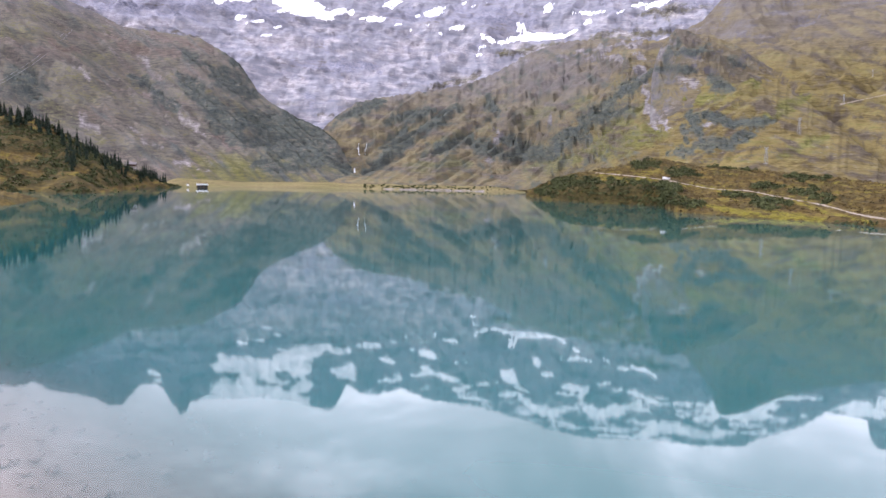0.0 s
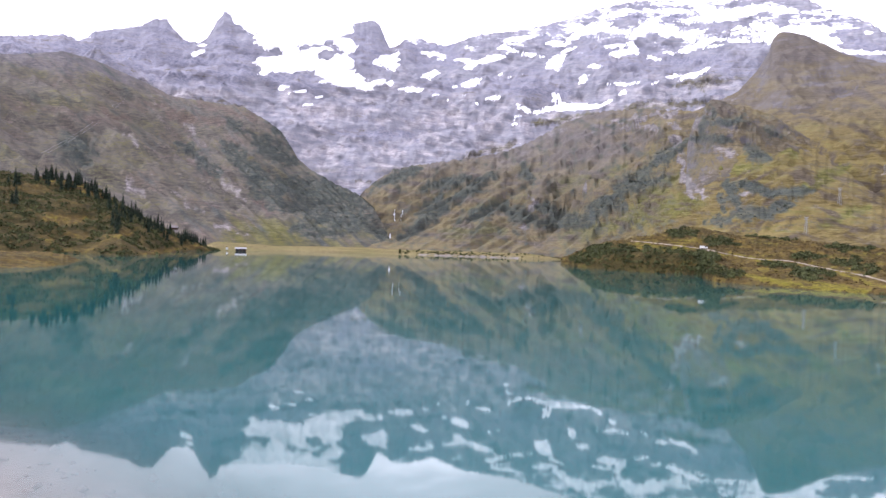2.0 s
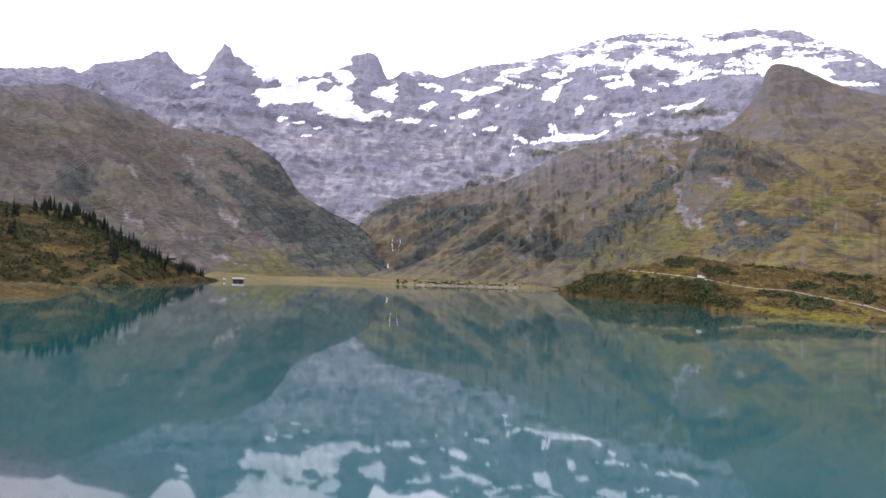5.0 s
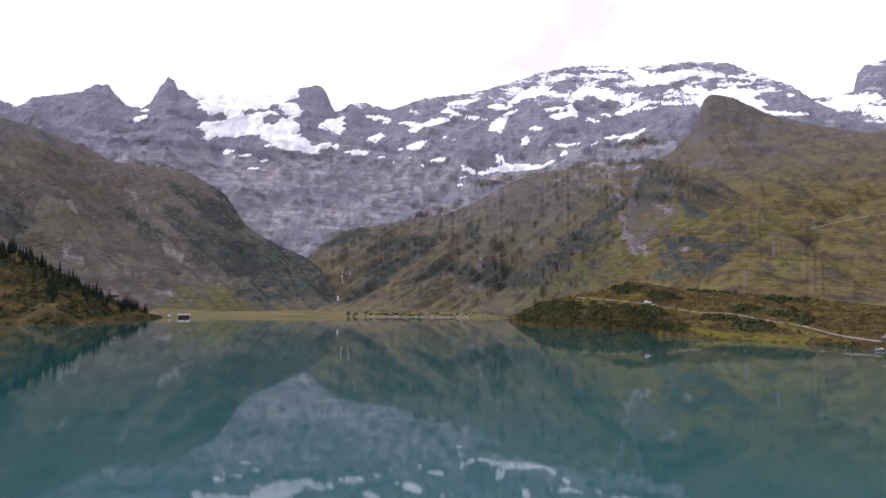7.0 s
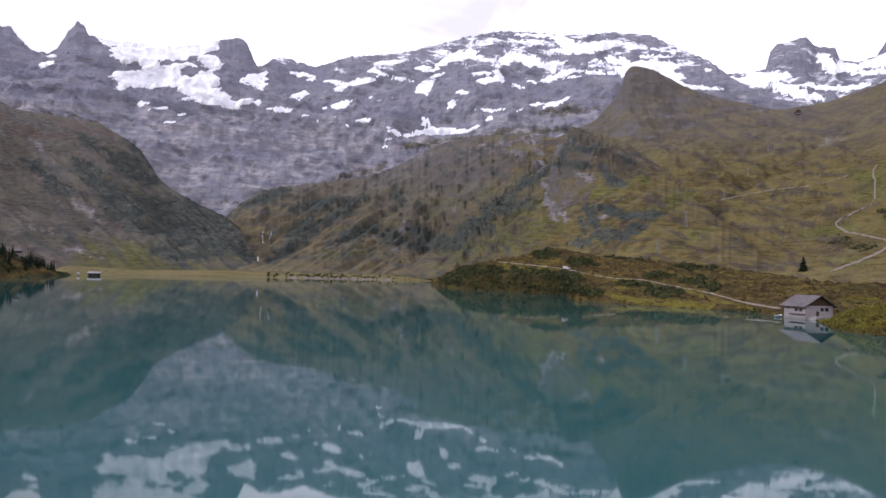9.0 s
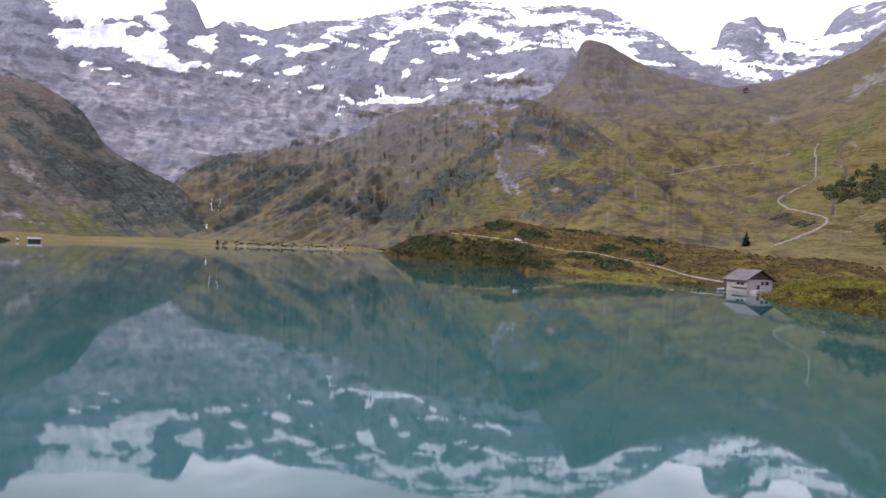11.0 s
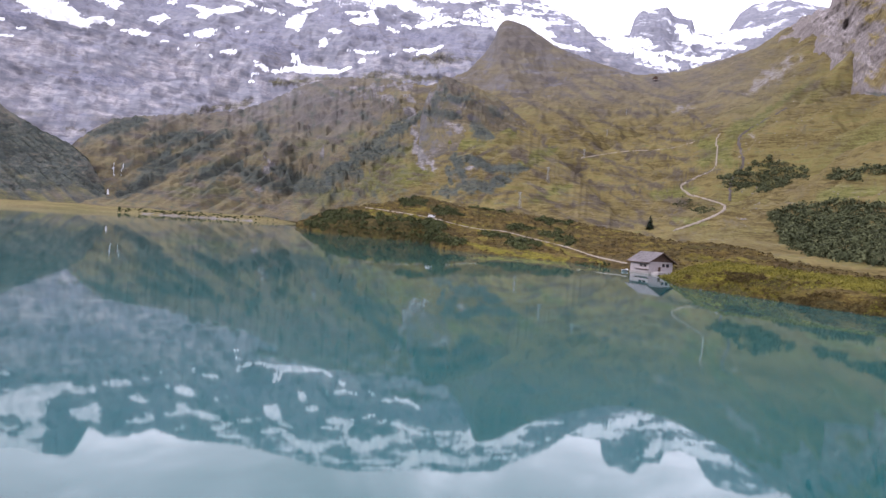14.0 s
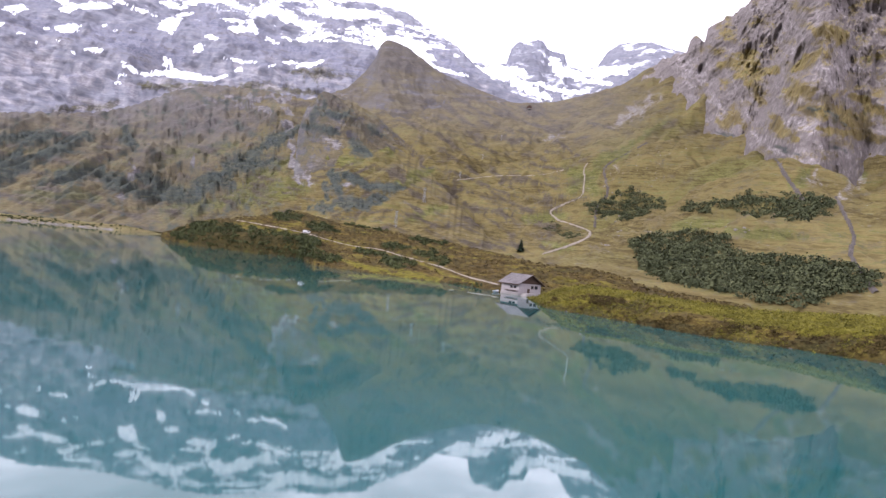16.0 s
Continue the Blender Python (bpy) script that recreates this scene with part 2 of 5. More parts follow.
tyre_rubber = plain_material("tyre_rubber", (0.012, 0.012, 0.012), (0.03, 0.03, 0.03), 0.2, 0.9, 0.002)


def water_material():
    b = Nodes("glacial_lake_water")
    swell, ripple = b.noise(14, 3), b.noise(0.9, 4, 0.5)
    tint = b.noise(120, 3)
    col = b.mix(b.step(tint, 0.35, 0.65), (0.009, 0.066, 0.07), (0.012, 0.076, 0.077))
    b.bsdf.inputs["IOR"].default_value = 1.35
    high = b.math("ADD", b.math("MULTIPLY", swell, 0.02), b.math("MULTIPLY", ripple, 0.0012))
    mat = b.done(col, 0.03, b.bump(high, 1.0, 0.5), 0.5)
    clear = b.n.new("ShaderNodeBsdfTransparent")
    clear.inputs["Color"].default_value = (0.86, 0.93, 0.93, 1)
    blend = b.n.new("ShaderNodeMixShader")
    b.l.new(b.math("MULTIPLY", b.attr("shallow"), 0.85), blend.inputs["Fac"])
    b.l.new(b.bsdf.outputs[0], blend.inputs[1])
    b.l.new(clear.outputs[0], blend.inputs[2])
    b.l.new(blend.outputs[0], b.n["Material Output"].inputs["Surface"])
    return mat


water_mat = water_material()


# ---- noise and terrain tools ----
def perlin(x, y, seed=0):
    xi, yi = np.floor(x).astype(np.int64), np.floor(y).astype(np.int64)
    xf, yf = x - xi, y - yi

    def corner(dx, dy):
        h = (xi + dx) * 374761393 + (yi + dy) * 668265263 + seed * 1442695041
        h = (h ^ (h >> 13)) * 1274126177
        a = ((h ^ (h >> 16)) & 1023) * (2 * np.pi / 1024)
        return np.cos(a) * (xf - dx) + np.sin(a) * (yf - dy)

    u, v = xf**3 * (xf * (xf * 6 - 15) + 10), yf**3 * (yf * (yf * 6 - 15) + 10)
    low = corner(0, 0) * (1 - u) + corner(1, 0) * u
    return 1.5 * (low * (1 - v) + (corner(0, 1) * (1 - u) + corner(1, 1) * u) * v)


def fbm(x, y, octaves=5, seed=0, gain=0.5, ridged=False):
    total, amp = 0.0, 1.0
    for k in range(octaves):
        n = perlin(x * 2.03**k + 17.3 * k, y * 2.03**k - 9.1 * k, seed + k)
        total = total + amp * ((0.5 - np.abs(n)) * 1.6 if ridged else n)
        amp *= gain
    return total


def smooth(x, low, high):
    t = np.clip((x - low) / (high - low), 0, 1)
    return t * t * (3 - 2 * t)


def along(x, table):
    a = np.array(table, float)
    return np.interp(x, a[:, 0], a[:, 1])


def strokes(caps, bearing, rise):
    """How far inside the strokes (bearing, rise, bearing, rise, half width; degrees) each point lies: 1 on the axis, 0 on the edge."""
    best = np.full(np.shape(bearing), -9.0)
    for a, e, c, g, h in caps:
        dx, dy = c - a, g - e
        t = np.clip(((bearing - a) * dx + (rise - e) * dy) / max(dx * dx + dy * dy, 1e-6), 0, 1)
        best = np.maximum(best, 1 - np.hypot(bearing - a - t * dx, rise - e - t * dy) / (h * (1.15 - 0.55 * np.abs(2 * t - 1) ** 1.5)))
    return best


def mesh_of(name, verts, faces, mat, smooth_shade=True, masks=None):
    verts, faces = np.asarray(verts, np.float32), np.asarray(faces, np.int32)
    me = bpy.data.meshes.new(name)
    me.vertices.add(len(verts))
    me.vertices.foreach_set("co", verts.ravel())
    k = faces.shape[1]
    me.loops.add(faces.size)
    me.loops.foreach_set("vertex_index", faces.ravel())
    me.polygons.add(len(faces))
    me.polygons.foreach_set("loop_start", np.arange(len(faces), dtype=np.int32) * k)
    me.update(calc_edges=True)
    me.polygons.foreach_set("use_smooth", np.full(len(faces), smooth_shade))
    for key, value in (masks or {}).items():
        me.attributes.new(key, "FLOAT", "POINT").data.foreach_set("value", np.asarray(value, np.float32).ravel())
    me.materials.append(mat)
    me.validate()
    return me


def grid_faces(rows, cols, keep=None):
    i = np.arange(rows * cols).reshape(rows, cols)
    f = np.stack([i[:-1, :-1], i[:-1, 1:], i[1:, 1:], i[1:, :-1]], -1)
    return f.reshape(-1, 4) if keep is None else f[keep]


class Relief:
    """One rise of the land, swept over bearings from its foot up to its crest and a little down the far side."""

    def __init__(self, name, span, step, rows, crest, far, foot, foot_z, power, rough, seed, crest_rough=0.04, ledge=0.0, bulge=None, gully=(0.6, 0.0, 0.0), full=0.0, teeth=0.0, crags=(), lip=None):
        self.name = name
        b = np.arange(span[0], span[1] + step, step)
        u = np.concatenate([np.linspace(0, 1, rows), [1.02, 1.06, 1.14, 1.3]])
        B, U = np.meshgrid(b, u)
        ce = along(b, crest) + crest_rough * fbm(b * 2.2, b * 0 + seed, 5, seed, 0.6)
        rc, rf = along(b, far), along(b, foot)
        zf = along(b, foot_z) if isinstance(foot_z, list) else np.full_like(b, foot_z)
        zc = EYE + rc * np.tan(np.radians(ce))
        up = np.minimum(U, 1)
        zs, rim = zc, 0.0
        if lip:
            brow = along(b, lip)
            zs = zc - brow
            rim = brow * (1 - np.exp(-up / 0.025))
        if teeth:
            k = int(teeth / step) | 1
            zs = EYE + rc * np.tan(np.radians(np.convolve(np.pad(ce, k // 2, "edge"), np.ones(k) / k, "valid")))
        r = rf + (rc - rf) * up + (U - up) * (rc - rf)
        z = zf + (zs - zf) * up**power + ((zc - zs) * up**5 if teeth else 0.0) + rim - (U - up) * (np.maximum(zc - zf, 4.0)) * 1.6
        x, y = r * np.sin(np.radians(B)), r * np.cos(np.radians(B))
        env = np.clip(4 * up * (1 - up), 0, 1) ** 0.6 * (U <= 1)
        if full:
            env = env * np.clip((zc - zf) / full, 0.03, 1)
        grain = max(rc.mean() * radians(step), (rc - rf).mean() / rows)
        for size, high, ridged in rough:
            fine = int(np.clip(math.log2(size / (2.2 * grain)) + 1, 1, 5))
            z = z + env * high * fbm(x / size, y / size, fine, seed, 0.5, ridged)
        tilt = np.degrees(np.arctan2(z - EYE, r))
        slant = along(B, gully[2]) if isinstance(gully[2], list) else gully[2]
        self.ribs = fbm((B + slant * tilt) * gully[0], tilt * gully[0] * (0.9 if ledge else 0.45) + seed, 3, seed + 3, 0.5, True)
        z = z + env * (along(B, gully[1]) if isinstance(gully[1], list) else gully[1]) * (self.ribs - 0.5)
        if ledge:
            patchy = fbm(x / 260, (y + z) / 260, 4, seed + 5)
            z = z + env * ledge * (0.5 + patchy) * np.sin((z + 0.15 * x) / (ledge * 1.5) + 5 * patchy)
        if bulge is not None:
            r = r + bulge(B, up) * env
        if ledge:
            for size, high in ((rough[1][0], rough[1][1]), (rough[-1][0], rough[-1][1])):
                r = r + env**1.5 * high * (0.35 if rc.max() > 2500 else 0.8) * fbm(np.radians(B) * rc / size, z / size, 4, seed + 9)
        for size, deep, lean, flat, sharp in crags:
            arc = np.radians(B) * rc
            r = r - env * deep * (fbm(arc / size + lean * z / size, z / size * flat, 5, seed + int(size), 0.58, sharp) - 0.55 * sharp)
        z = np.where(U <= 1, np.minimum(z, EYE + r * np.tan(np.radians(ce)) - (1 - up) * 3), z)
        self.B, self.r, self.z, self.rows = B, r, z, rows
        self.x, self.y = r * np.sin(np.radians(B)), r * np.cos(np.radians(B))
        self.rise = np.degrees(np.arctan2(z - EYE, r))
        P = np.stack([self.x, self.y, z], -1)
        gu, gv = np.gradient(P, axis=0), np.gradient(P, axis=1)
        n = np.cross(gv, gu)
        self.normal = n / np.maximum(np.linalg.norm(n, axis=-1, keepdims=True), 1e-9)
        self.P = P
        self.masks = {k: np.zeros_like(B) for k in ("grass", "lush", "heath", "scrub", "scree", "haze", "dusting")}

    def wobble(self, size, seed=3, octaves=3):
        return fbm(self.x / size, (self.y + self.z) / size, octaves, seed)

    def inside(self, caps, size, amount=0.5, seed=3):
        return strokes(caps, self.B, self.rise) + amount * self.wobble(size, seed)

    def zone(self, caps, ragged):
        """How far inside the strokes each point lies, with the outlines frayed."""
        db = 0.35 * fbm(self.B * 0.9, self.rise * 1.2, 3, 101, 0.6)
        de = 0.22 * fbm(self.B * 0.9, self.rise * 1.2, 3, 102, 0.6)
        m = strokes(caps, self.B + ragged * db, self.rise + ragged * de)
        return np.clip(m + 0.4 * ragged * fbm(self.B * 2.1, self.rise * 3.0, 2, 103, 0.6), -1, 1)

    def build(self, mat, label, category, parts, rounded=True):
        """One thing, with a mesh for each of its stretches. parts: (name, share of the way up, or bearing if above 1, at which it ends), in order."""
        base = self.P[0, self.B.shape[1] // 2]
        ob = new(self.name)
        ob.location = base
        tagged(ob, label, category)
        cells = (self.B.shape[0] - 1, self.B.shape[1] - 1)
        ragged = fbm(self.B * 0.8, self.rise * 0.8, 3, 55)[:-1, :-1]
        climb = np.arange(cells[0])[:, None] / self.rows + 0.06 * ragged
        turn = self.B[:-1, :-1] + 0.8 * ragged
        left = np.ones(cells, bool)
        faces = grid_faces(*self.B.shape).reshape(*cells, 4)
        flat_masks = {k: np.asarray(v, np.float32).ravel() for k, v in self.masks.items()}
        for name, end in parts:
            here = left & ((turn if abs(end) > 1 else climb) < end) if end is not None else left
            left = left & ~here
            used, flat = np.unique(faces[here], return_inverse=True)
            me = mesh_of(name, self.P.reshape(-1, 3)[used] - base, flat.reshape(-1, 4), mat, rounded, {k: v[used] for k, v in flat_masks.items()})
            new(name, me).parent = ob
        return ob

    def drape(self, name, caps, mat, lift, size, amount=0.5, seed=3, least=6, bare=()):
        """Sheets of snow or stones that lie on this rise within the strokes, one object for each that hangs together. bare: strokes left free."""
        warp = 0.16 * fbm(self.B * 2.5, self.rise * 5, 4, seed + 40, 0.6)
        m = strokes(caps, self.B + 1.6 * warp, self.rise + 0.6 * warp)
        if bare:
            m = np.minimum(m, -2.0 * strokes(bare, self.B + warp, self.rise + 0.5 * warp))
        near = m > -1.2
        m = np.where(near, m + amount * fbm(self.B * 50 / size + self.rise, self.rise * 150 / size, 4, seed, 0.6), -9)
        high = np.clip(m, -0.6, 0.5) * lift * 2
        away = np.stack([-np.sin(np.radians(self.B)), -np.cos(np.radians(self.B)), np.full_like(self.B, 1.2)], -1) / 1.56
        P = (self.P + away * high[..., None]).reshape(-1, 3)
        cell = np.maximum.reduce([m[:-1, :-1], m[1:, :-1], m[:-1, 1:], m[1:, 1:]]) > -0.1
        cell[self.rows - 1:] = False
        faces = grid_faces(*self.B.shape).reshape(*cell.shape, 4)
        todo, made = set(zip(*[a.tolist() for a in np.nonzero(cell)])), []
        while todo:
            stack, piece = [todo.pop()], []
            while stack:
                a, c = stack.pop()
                piece.append((a, c))
                for q in ((a + 1, c), (a - 1, c), (a, c + 1), (a, c - 1)):
                    if q in todo:
                        todo.remove(q)
                        stack.append(q)
            if len(piece) < least:
                continue
            k = np.array(piece)
            used, flat = np.unique(faces[k[:, 0], k[:, 1]], return_inverse=True)
            made.append(new(name, mesh_of(name, P[used], flat.reshape(-1, 4), mat)))
        return made

    def scatter(self, mask, count, rng):
        """Places drawn at random from where the mask is above 0, even over the ground."""
        area = np.linalg.norm(np.cross(self.P[1:, :-1] - self.P[:-1, :-1], self.P[:-1, 1:] - self.P[:-1, :-1]), axis=-1)
        w = np.where(mask[:-1, :-1] > 0, area, 0.0)
        w[self.rows - 1:] = 0
        pick = rng.choice(w.size, count, p=(w / w.sum()).ravel())
        a, c = np.divmod(pick, w.shape[1])
        u, v = rng.random((2, count, 1))
        return self.P[a, c] * (1 - u) * (1 - v) + self.P[a + 1, c] * u * (1 - v) + self.P[a, c + 1] * (1 - u) * v + self.P[a + 1, c + 1] * u * v

    def at(self, bearing, rise):
        """The place on the near face that lies in this direction."""
        c = int(round((bearing - self.B[0, 0]) / (self.B[0, 1] - self.B[0, 0])))
        c = min(max(c, 0), self.B.shape[1] - 1)
        e = self.rise[: self.rows, c]
        k = int(np.argmax(e >= rise)) if (e >= rise).any() else self.rows - 1
        if k == 0:
            return Vector(self.P[0, c])
        t = (rise - e[k - 1]) / max(e[k] - e[k - 1], 1e-6)
        return Vector(self.P[k - 1, c]).lerp(Vector(self.P[k, c]), min(max(t, 0), 1))

    def height(self, x, y):
        """The height of the near face under a place of the plan."""
        bearing, r = math.degrees(math.atan2(x, y)), math.hypot(x, y)
        c = (bearing - self.B[0, 0]) / (self.B[0, 1] - self.B[0, 0])
        c = min(max(c, 0.0), self.B.shape[1] - 1.001)
        k, t = int(c), c - int(c)
        return float(np.interp(r, self.r[:, k], self.z[:, k]) * (1 - t) + np.interp(r, self.r[:, k + 1], self.z[:, k + 1]) * t)


# ---- the land ----
massif = Relief("massif", (-40, 36), 0.09, 270, [
    (-44, 12.0), (-33.5, 13.1), (-30.2, 13.7), (-29.2, 13.5), (-28.3, 14.2), (-25.5, 14.9), (-24.6, 15.5), (-23.6, 15.7), (-23.1, 15.0), (-22.4, 14.4),
    (-21.4, 14.3), (-20.8, 14.7), (-20.2, 15.9), (-19.6, 16.7), (-19.2, 16.5), (-18.9, 15.9), (-17.1, 15.7), (-13.4, 15.8), (-11.3, 16.2), (-9.6, 16.8),
    (-8.7, 17.0), (-8.1, 16.7), (-7.3, 15.1), (-6.9, 15.2), (-6.0, 15.8), (-5.2, 15.9), (-3.0, 15.4), (-0.4, 16.3), (3.9, 16.8), (6.3, 17.4),
    (8.5, 18.0), (11.5, 18.5), (17.1, 18.1), (20.0, 18.2), (22.8, 17.8), (24.7, 16.8), (26.9, 15.8), (28.3, 14.6), (30.7, 13.1), (36, 11.0)],
    [(-44, 2600), (-25, 2850), (-19.6, 2930), (-15, 3050), (-8.5, 3150), (0, 3300), (12, 3500), (24, 3300), (36, 3000)],
    [(-44, 1500), (-8, 1850), (10, 1900), (36, 2000)], 40, 1.12, [(520, 80, True), (150, 18, True), (45, 7, False)], 11, 0.1, 5.0, None, (0.4, 3, 0.7), 0.0, 5.0, ((420, 26, 0.5, 1.2, True), (150, 8, -0.4, 2.0, True), (48, 2.5, 0.3, 2.6, True)))
far_peaks = Relief("far_range", (23, 47), 0.08, 150, [
    (23, 14.4), (28.5, 14.8), (30.7, 14.9), (31.0, 16.1), (31.4, 16.5), (33.3, 16.8), (33.9, 16.1), (35.1, 15.9), (35.4, 15.1), (36.5, 14.8),
    (37.6, 15.1), (38.3, 16.2), (39.1, 16.8), (41.4, 17.0), (43.5, 16.4), (47, 16.0)],
    [(23, 4000), (31, 4100), (36, 4300), (47, 4200)], [(23, 2900), (47, 2900)], 300, 1.0, [(420, 50, True), (120, 22, True), (40, 6, False)], 21, 0.05, 9.0)
left_slope = Relief("left_slope", (-42, -5), 0.1, 200, [
    (-46, 13.0), (-33.5, 11.9), (-30.2, 12.6), (-28.2, 12.3), (-25.0, 11.2), (-23.1, 10.4), (-18.1, 10.1), (-16.5, 9.3), (-15.3, 8.5), (-14.6, 7.5),
    (-14.0, 6.6), (-13.2, 5.9), (-11.0, 4.7), (-9.3, 4.0), (-8.2, 3.1), (-7.4, 1.9), (-6.8, 0.7), (-5, 0.1)],
    [(-46, 1700), (-25, 2000), (-16, 1850), (-11, 1600), (-5, 1250)], [(-46, 750), (-30, 900), (-20, 1020), (-12, 1120), (-5, 1150)],
    [(-46, 20), (-22, 2), (-5, 4)], 1.25, [(320, 30, True), (90, 6, False), (26, 1.6, False)], 31, 0.05, 0.0, None, (0.7, 12, 1.4), 0.0, 0.0, ((60, 4, 1.5, 0.5, True),))


crag_hill = Relief("crag_hill", (-12, 34), 0.1, 330, [
    (-12, 2.8), (-9.3, 3.9), (-8.3, 4.9), (-6.8, 6.0), (-4.7, 6.5), (0.2, 7.3), (1.9, 7.7), (3.7, 8.4), (6.3, 9.9), (8.9, 10.7),
    (12.0, 10.9), (16.2, 10.6), (16.9, 11.4), (17.8, 11.2), (19.5, 10.7), (22.0, 9.3), (25.0, 6.8), (28.0, 4.2), (31.0, 1.4), (33, -0.5), (34, -1.2)],
    [(-12, 1650), (-6, 1800), (6, 1700), (16.4, 1300), (20, 1150), (25, 850), (30, 620), (34, 470)],
    [(-12, 1150), (4, 1080), (9, 800), (14, 520), (20, 430), (32, 340), (34, 330)], [(-12, 4), (4, 3), (14, 2), (32, -1), (34, -1)],
    1.5, [(300, 26, True), (90, 10, True), (28, 1.4, True)], 43, 0.12, 0.0, None, (0.6, [(-12, 18), (11, 18), (15.5, 4), (34, 3)], -1.6), 240, 0.0, ((70, 6, 1.2, 0.8, True),))
alp = Relief("right_alp", (9, 64), 0.1, 340, [
    (9, 9.0), (16.4, 10.4), (17.0, 11.0), (19.1, 11.6), (21.9, 12.0), (26.7, 12.3), (32.0, 12.1), (34.8, 12.4), (37.5, 13.2), (39.6, 13.9),
    (41.5, 15.2), (44, 15.6), (66, 15.6)],
    [(9, 2100), (20, 2200), (28, 2400), (34, 2500), (38, 2200), (43, 1900), (49, 1550), (66, 1400)],
    [(9, 900), (14, 700), (20, 600), (32, 380), (40, 280), (66, 240)], [(9, 0), (66, -1)],
    1.75, [(340, 40, True), (120, 16, False), (42, 6.0, True)], 41, 0.05, 0.0, None, (0.5, 2, 0.9))
dome = Relief("dome_peak", (14, 38), 0.08, 120, [
    (14, 10.0), (17.0, 11.1), (18.7, 11.9), (19.9, 13.2), (20.7, 14.5), (20.9, 15.3), (21.3, 15.7), (21.9, 15.7), (22.9, 15.4), (24.2, 14.7),
    (25.3, 14.0), (28.2, 13.0), (32.5, 11.8), (38, 11.0)],
    [(14, 2300), (22, 2450), (38, 2600)], [(14, 1700), (38, 2000)], 260, 1.1, [(200, 24, True), (60, 10, True), (20, 3, False)], 51, 0.04)
# the rock face stands on the pasture along this line
CLIFF_FOOT = [(40.5, 14.6), (42.3, 15.0), (43.2, 14.0), (44.7, 12.0), (46.2, 10.8), (48.1, 10.2), (49.9, 9.3), (52.9, 8.2), (55.3, 8.4), (57.3, 8.8), (66, 9.8)]


def foot_line(hill, table, start, end, pull, sink):
    """Where a face that stands on a hill meets it: its smoothed distance and height, bearing by bearing."""
    q = np.arange(start, end + 0.01, 0.5)
    r = np.array([math.hypot(*hill.at(b_, float(along(b_, table)))[:2]) for b_ in q])
    r = np.array([np.median(r[max(k - 4, 0): k + 5]) for k in range(len(r))])
    r = np.convolve(np.pad(r, 4, "edge"), np.ones(9) / 9, "valid") - pull
    z = np.array([hill.height(d * math.sin(radians(b_)), d * math.cos(radians(b_))) for b_, d in zip(q, r)]) - sink
    z = np.convolve(np.pad(z, 2, "edge"), np.ones(5) / 5, "valid")
    return list(zip(q, r)), list(zip(q, z))


foot_r, foot_h = foot_line(alp, CLIFF_FOOT, 40.5, 66, 8, 16)


def cliff_forms(bearing, up):
    """The face's great forms: a forward rib, a deep gully and a pyramid-shaped spur."""
    gully_at = 49.2 + 2.6 * np.clip(up, 0, 0.8) ** 1.2
    out = 18 * np.exp(-(((bearing - gully_at) / 0.42) ** 2)) - 50 * np.exp(-(((bearing - 47.2 - 1.2 * up) / 0.9) ** 2))
    spur = np.clip(1 - np.abs(bearing - 53.4) / (0.6 + 3.4 * (1 - up)), 0, 1)
    return out - 70 * spur * (1 - up) ** 0.4 + 25 * np.exp(-(((bearing - 45.2) / 0.25) ** 2))


cliff = Relief("cliff_face", (41, 63), 0.06, 290, [
    (41, 14.6), (42.1, 15.6), (43.26, 16.2), (44.05, 16.3), (44.25, 17.2), (44.46, 17.5), (45.29, 17.05), (45.39, 18.0), (46.6, 18.65), (47.5, 19.15),
    (48.2, 19.8), (50.7, 21.4), (53.4, 22.9), (57, 24.0), (66, 25.0)],
    [(q, d + 60 + 75 * min(q - 40.5, 7)) for q, d in foot_r], foot_r, foot_h, 0.9,
    [(200, 10, False), (60, 4, True), (18, 2, True)], 61, 0.16, 0.0, cliff_forms, (0.5, 3, -0.3), 250, 3.0,
    ((180, 40, 0.45, 1.0, True), (60, 9, 0.6, 1.0, False), (18, 1.6, 0.8, 1.0, True)))
foot_r, foot_h = foot_line(crag_hill, [(15.2, 8.2), (15.7, 6.0), (16.2, 4.9), (17.5, 5.6), (19, 6.4), (21, 7.4), (23.5, 8.2)], 15.0, 24.0, 12, 10)
buttress = Relief("rock_buttress", (15.35, 23.5), 0.05, 150, [
    (15.35, 8.2), (15.6, 9.4), (15.9, 10.2), (16.5, 10.7), (17.0, 11.45), (17.7, 11.3), (18.4, 11.0), (19.4, 10.8), (21.0, 10.2), (23.5, 8.4)],
    [(q, d + 190) for q, d in foot_r], foot_r, foot_h, 0.85, [(120, 18, True), (40, 6, False), (13, 2.5, False)], 47, 0.04, 2.5, None, (0.6, 8, 0.5), 130)
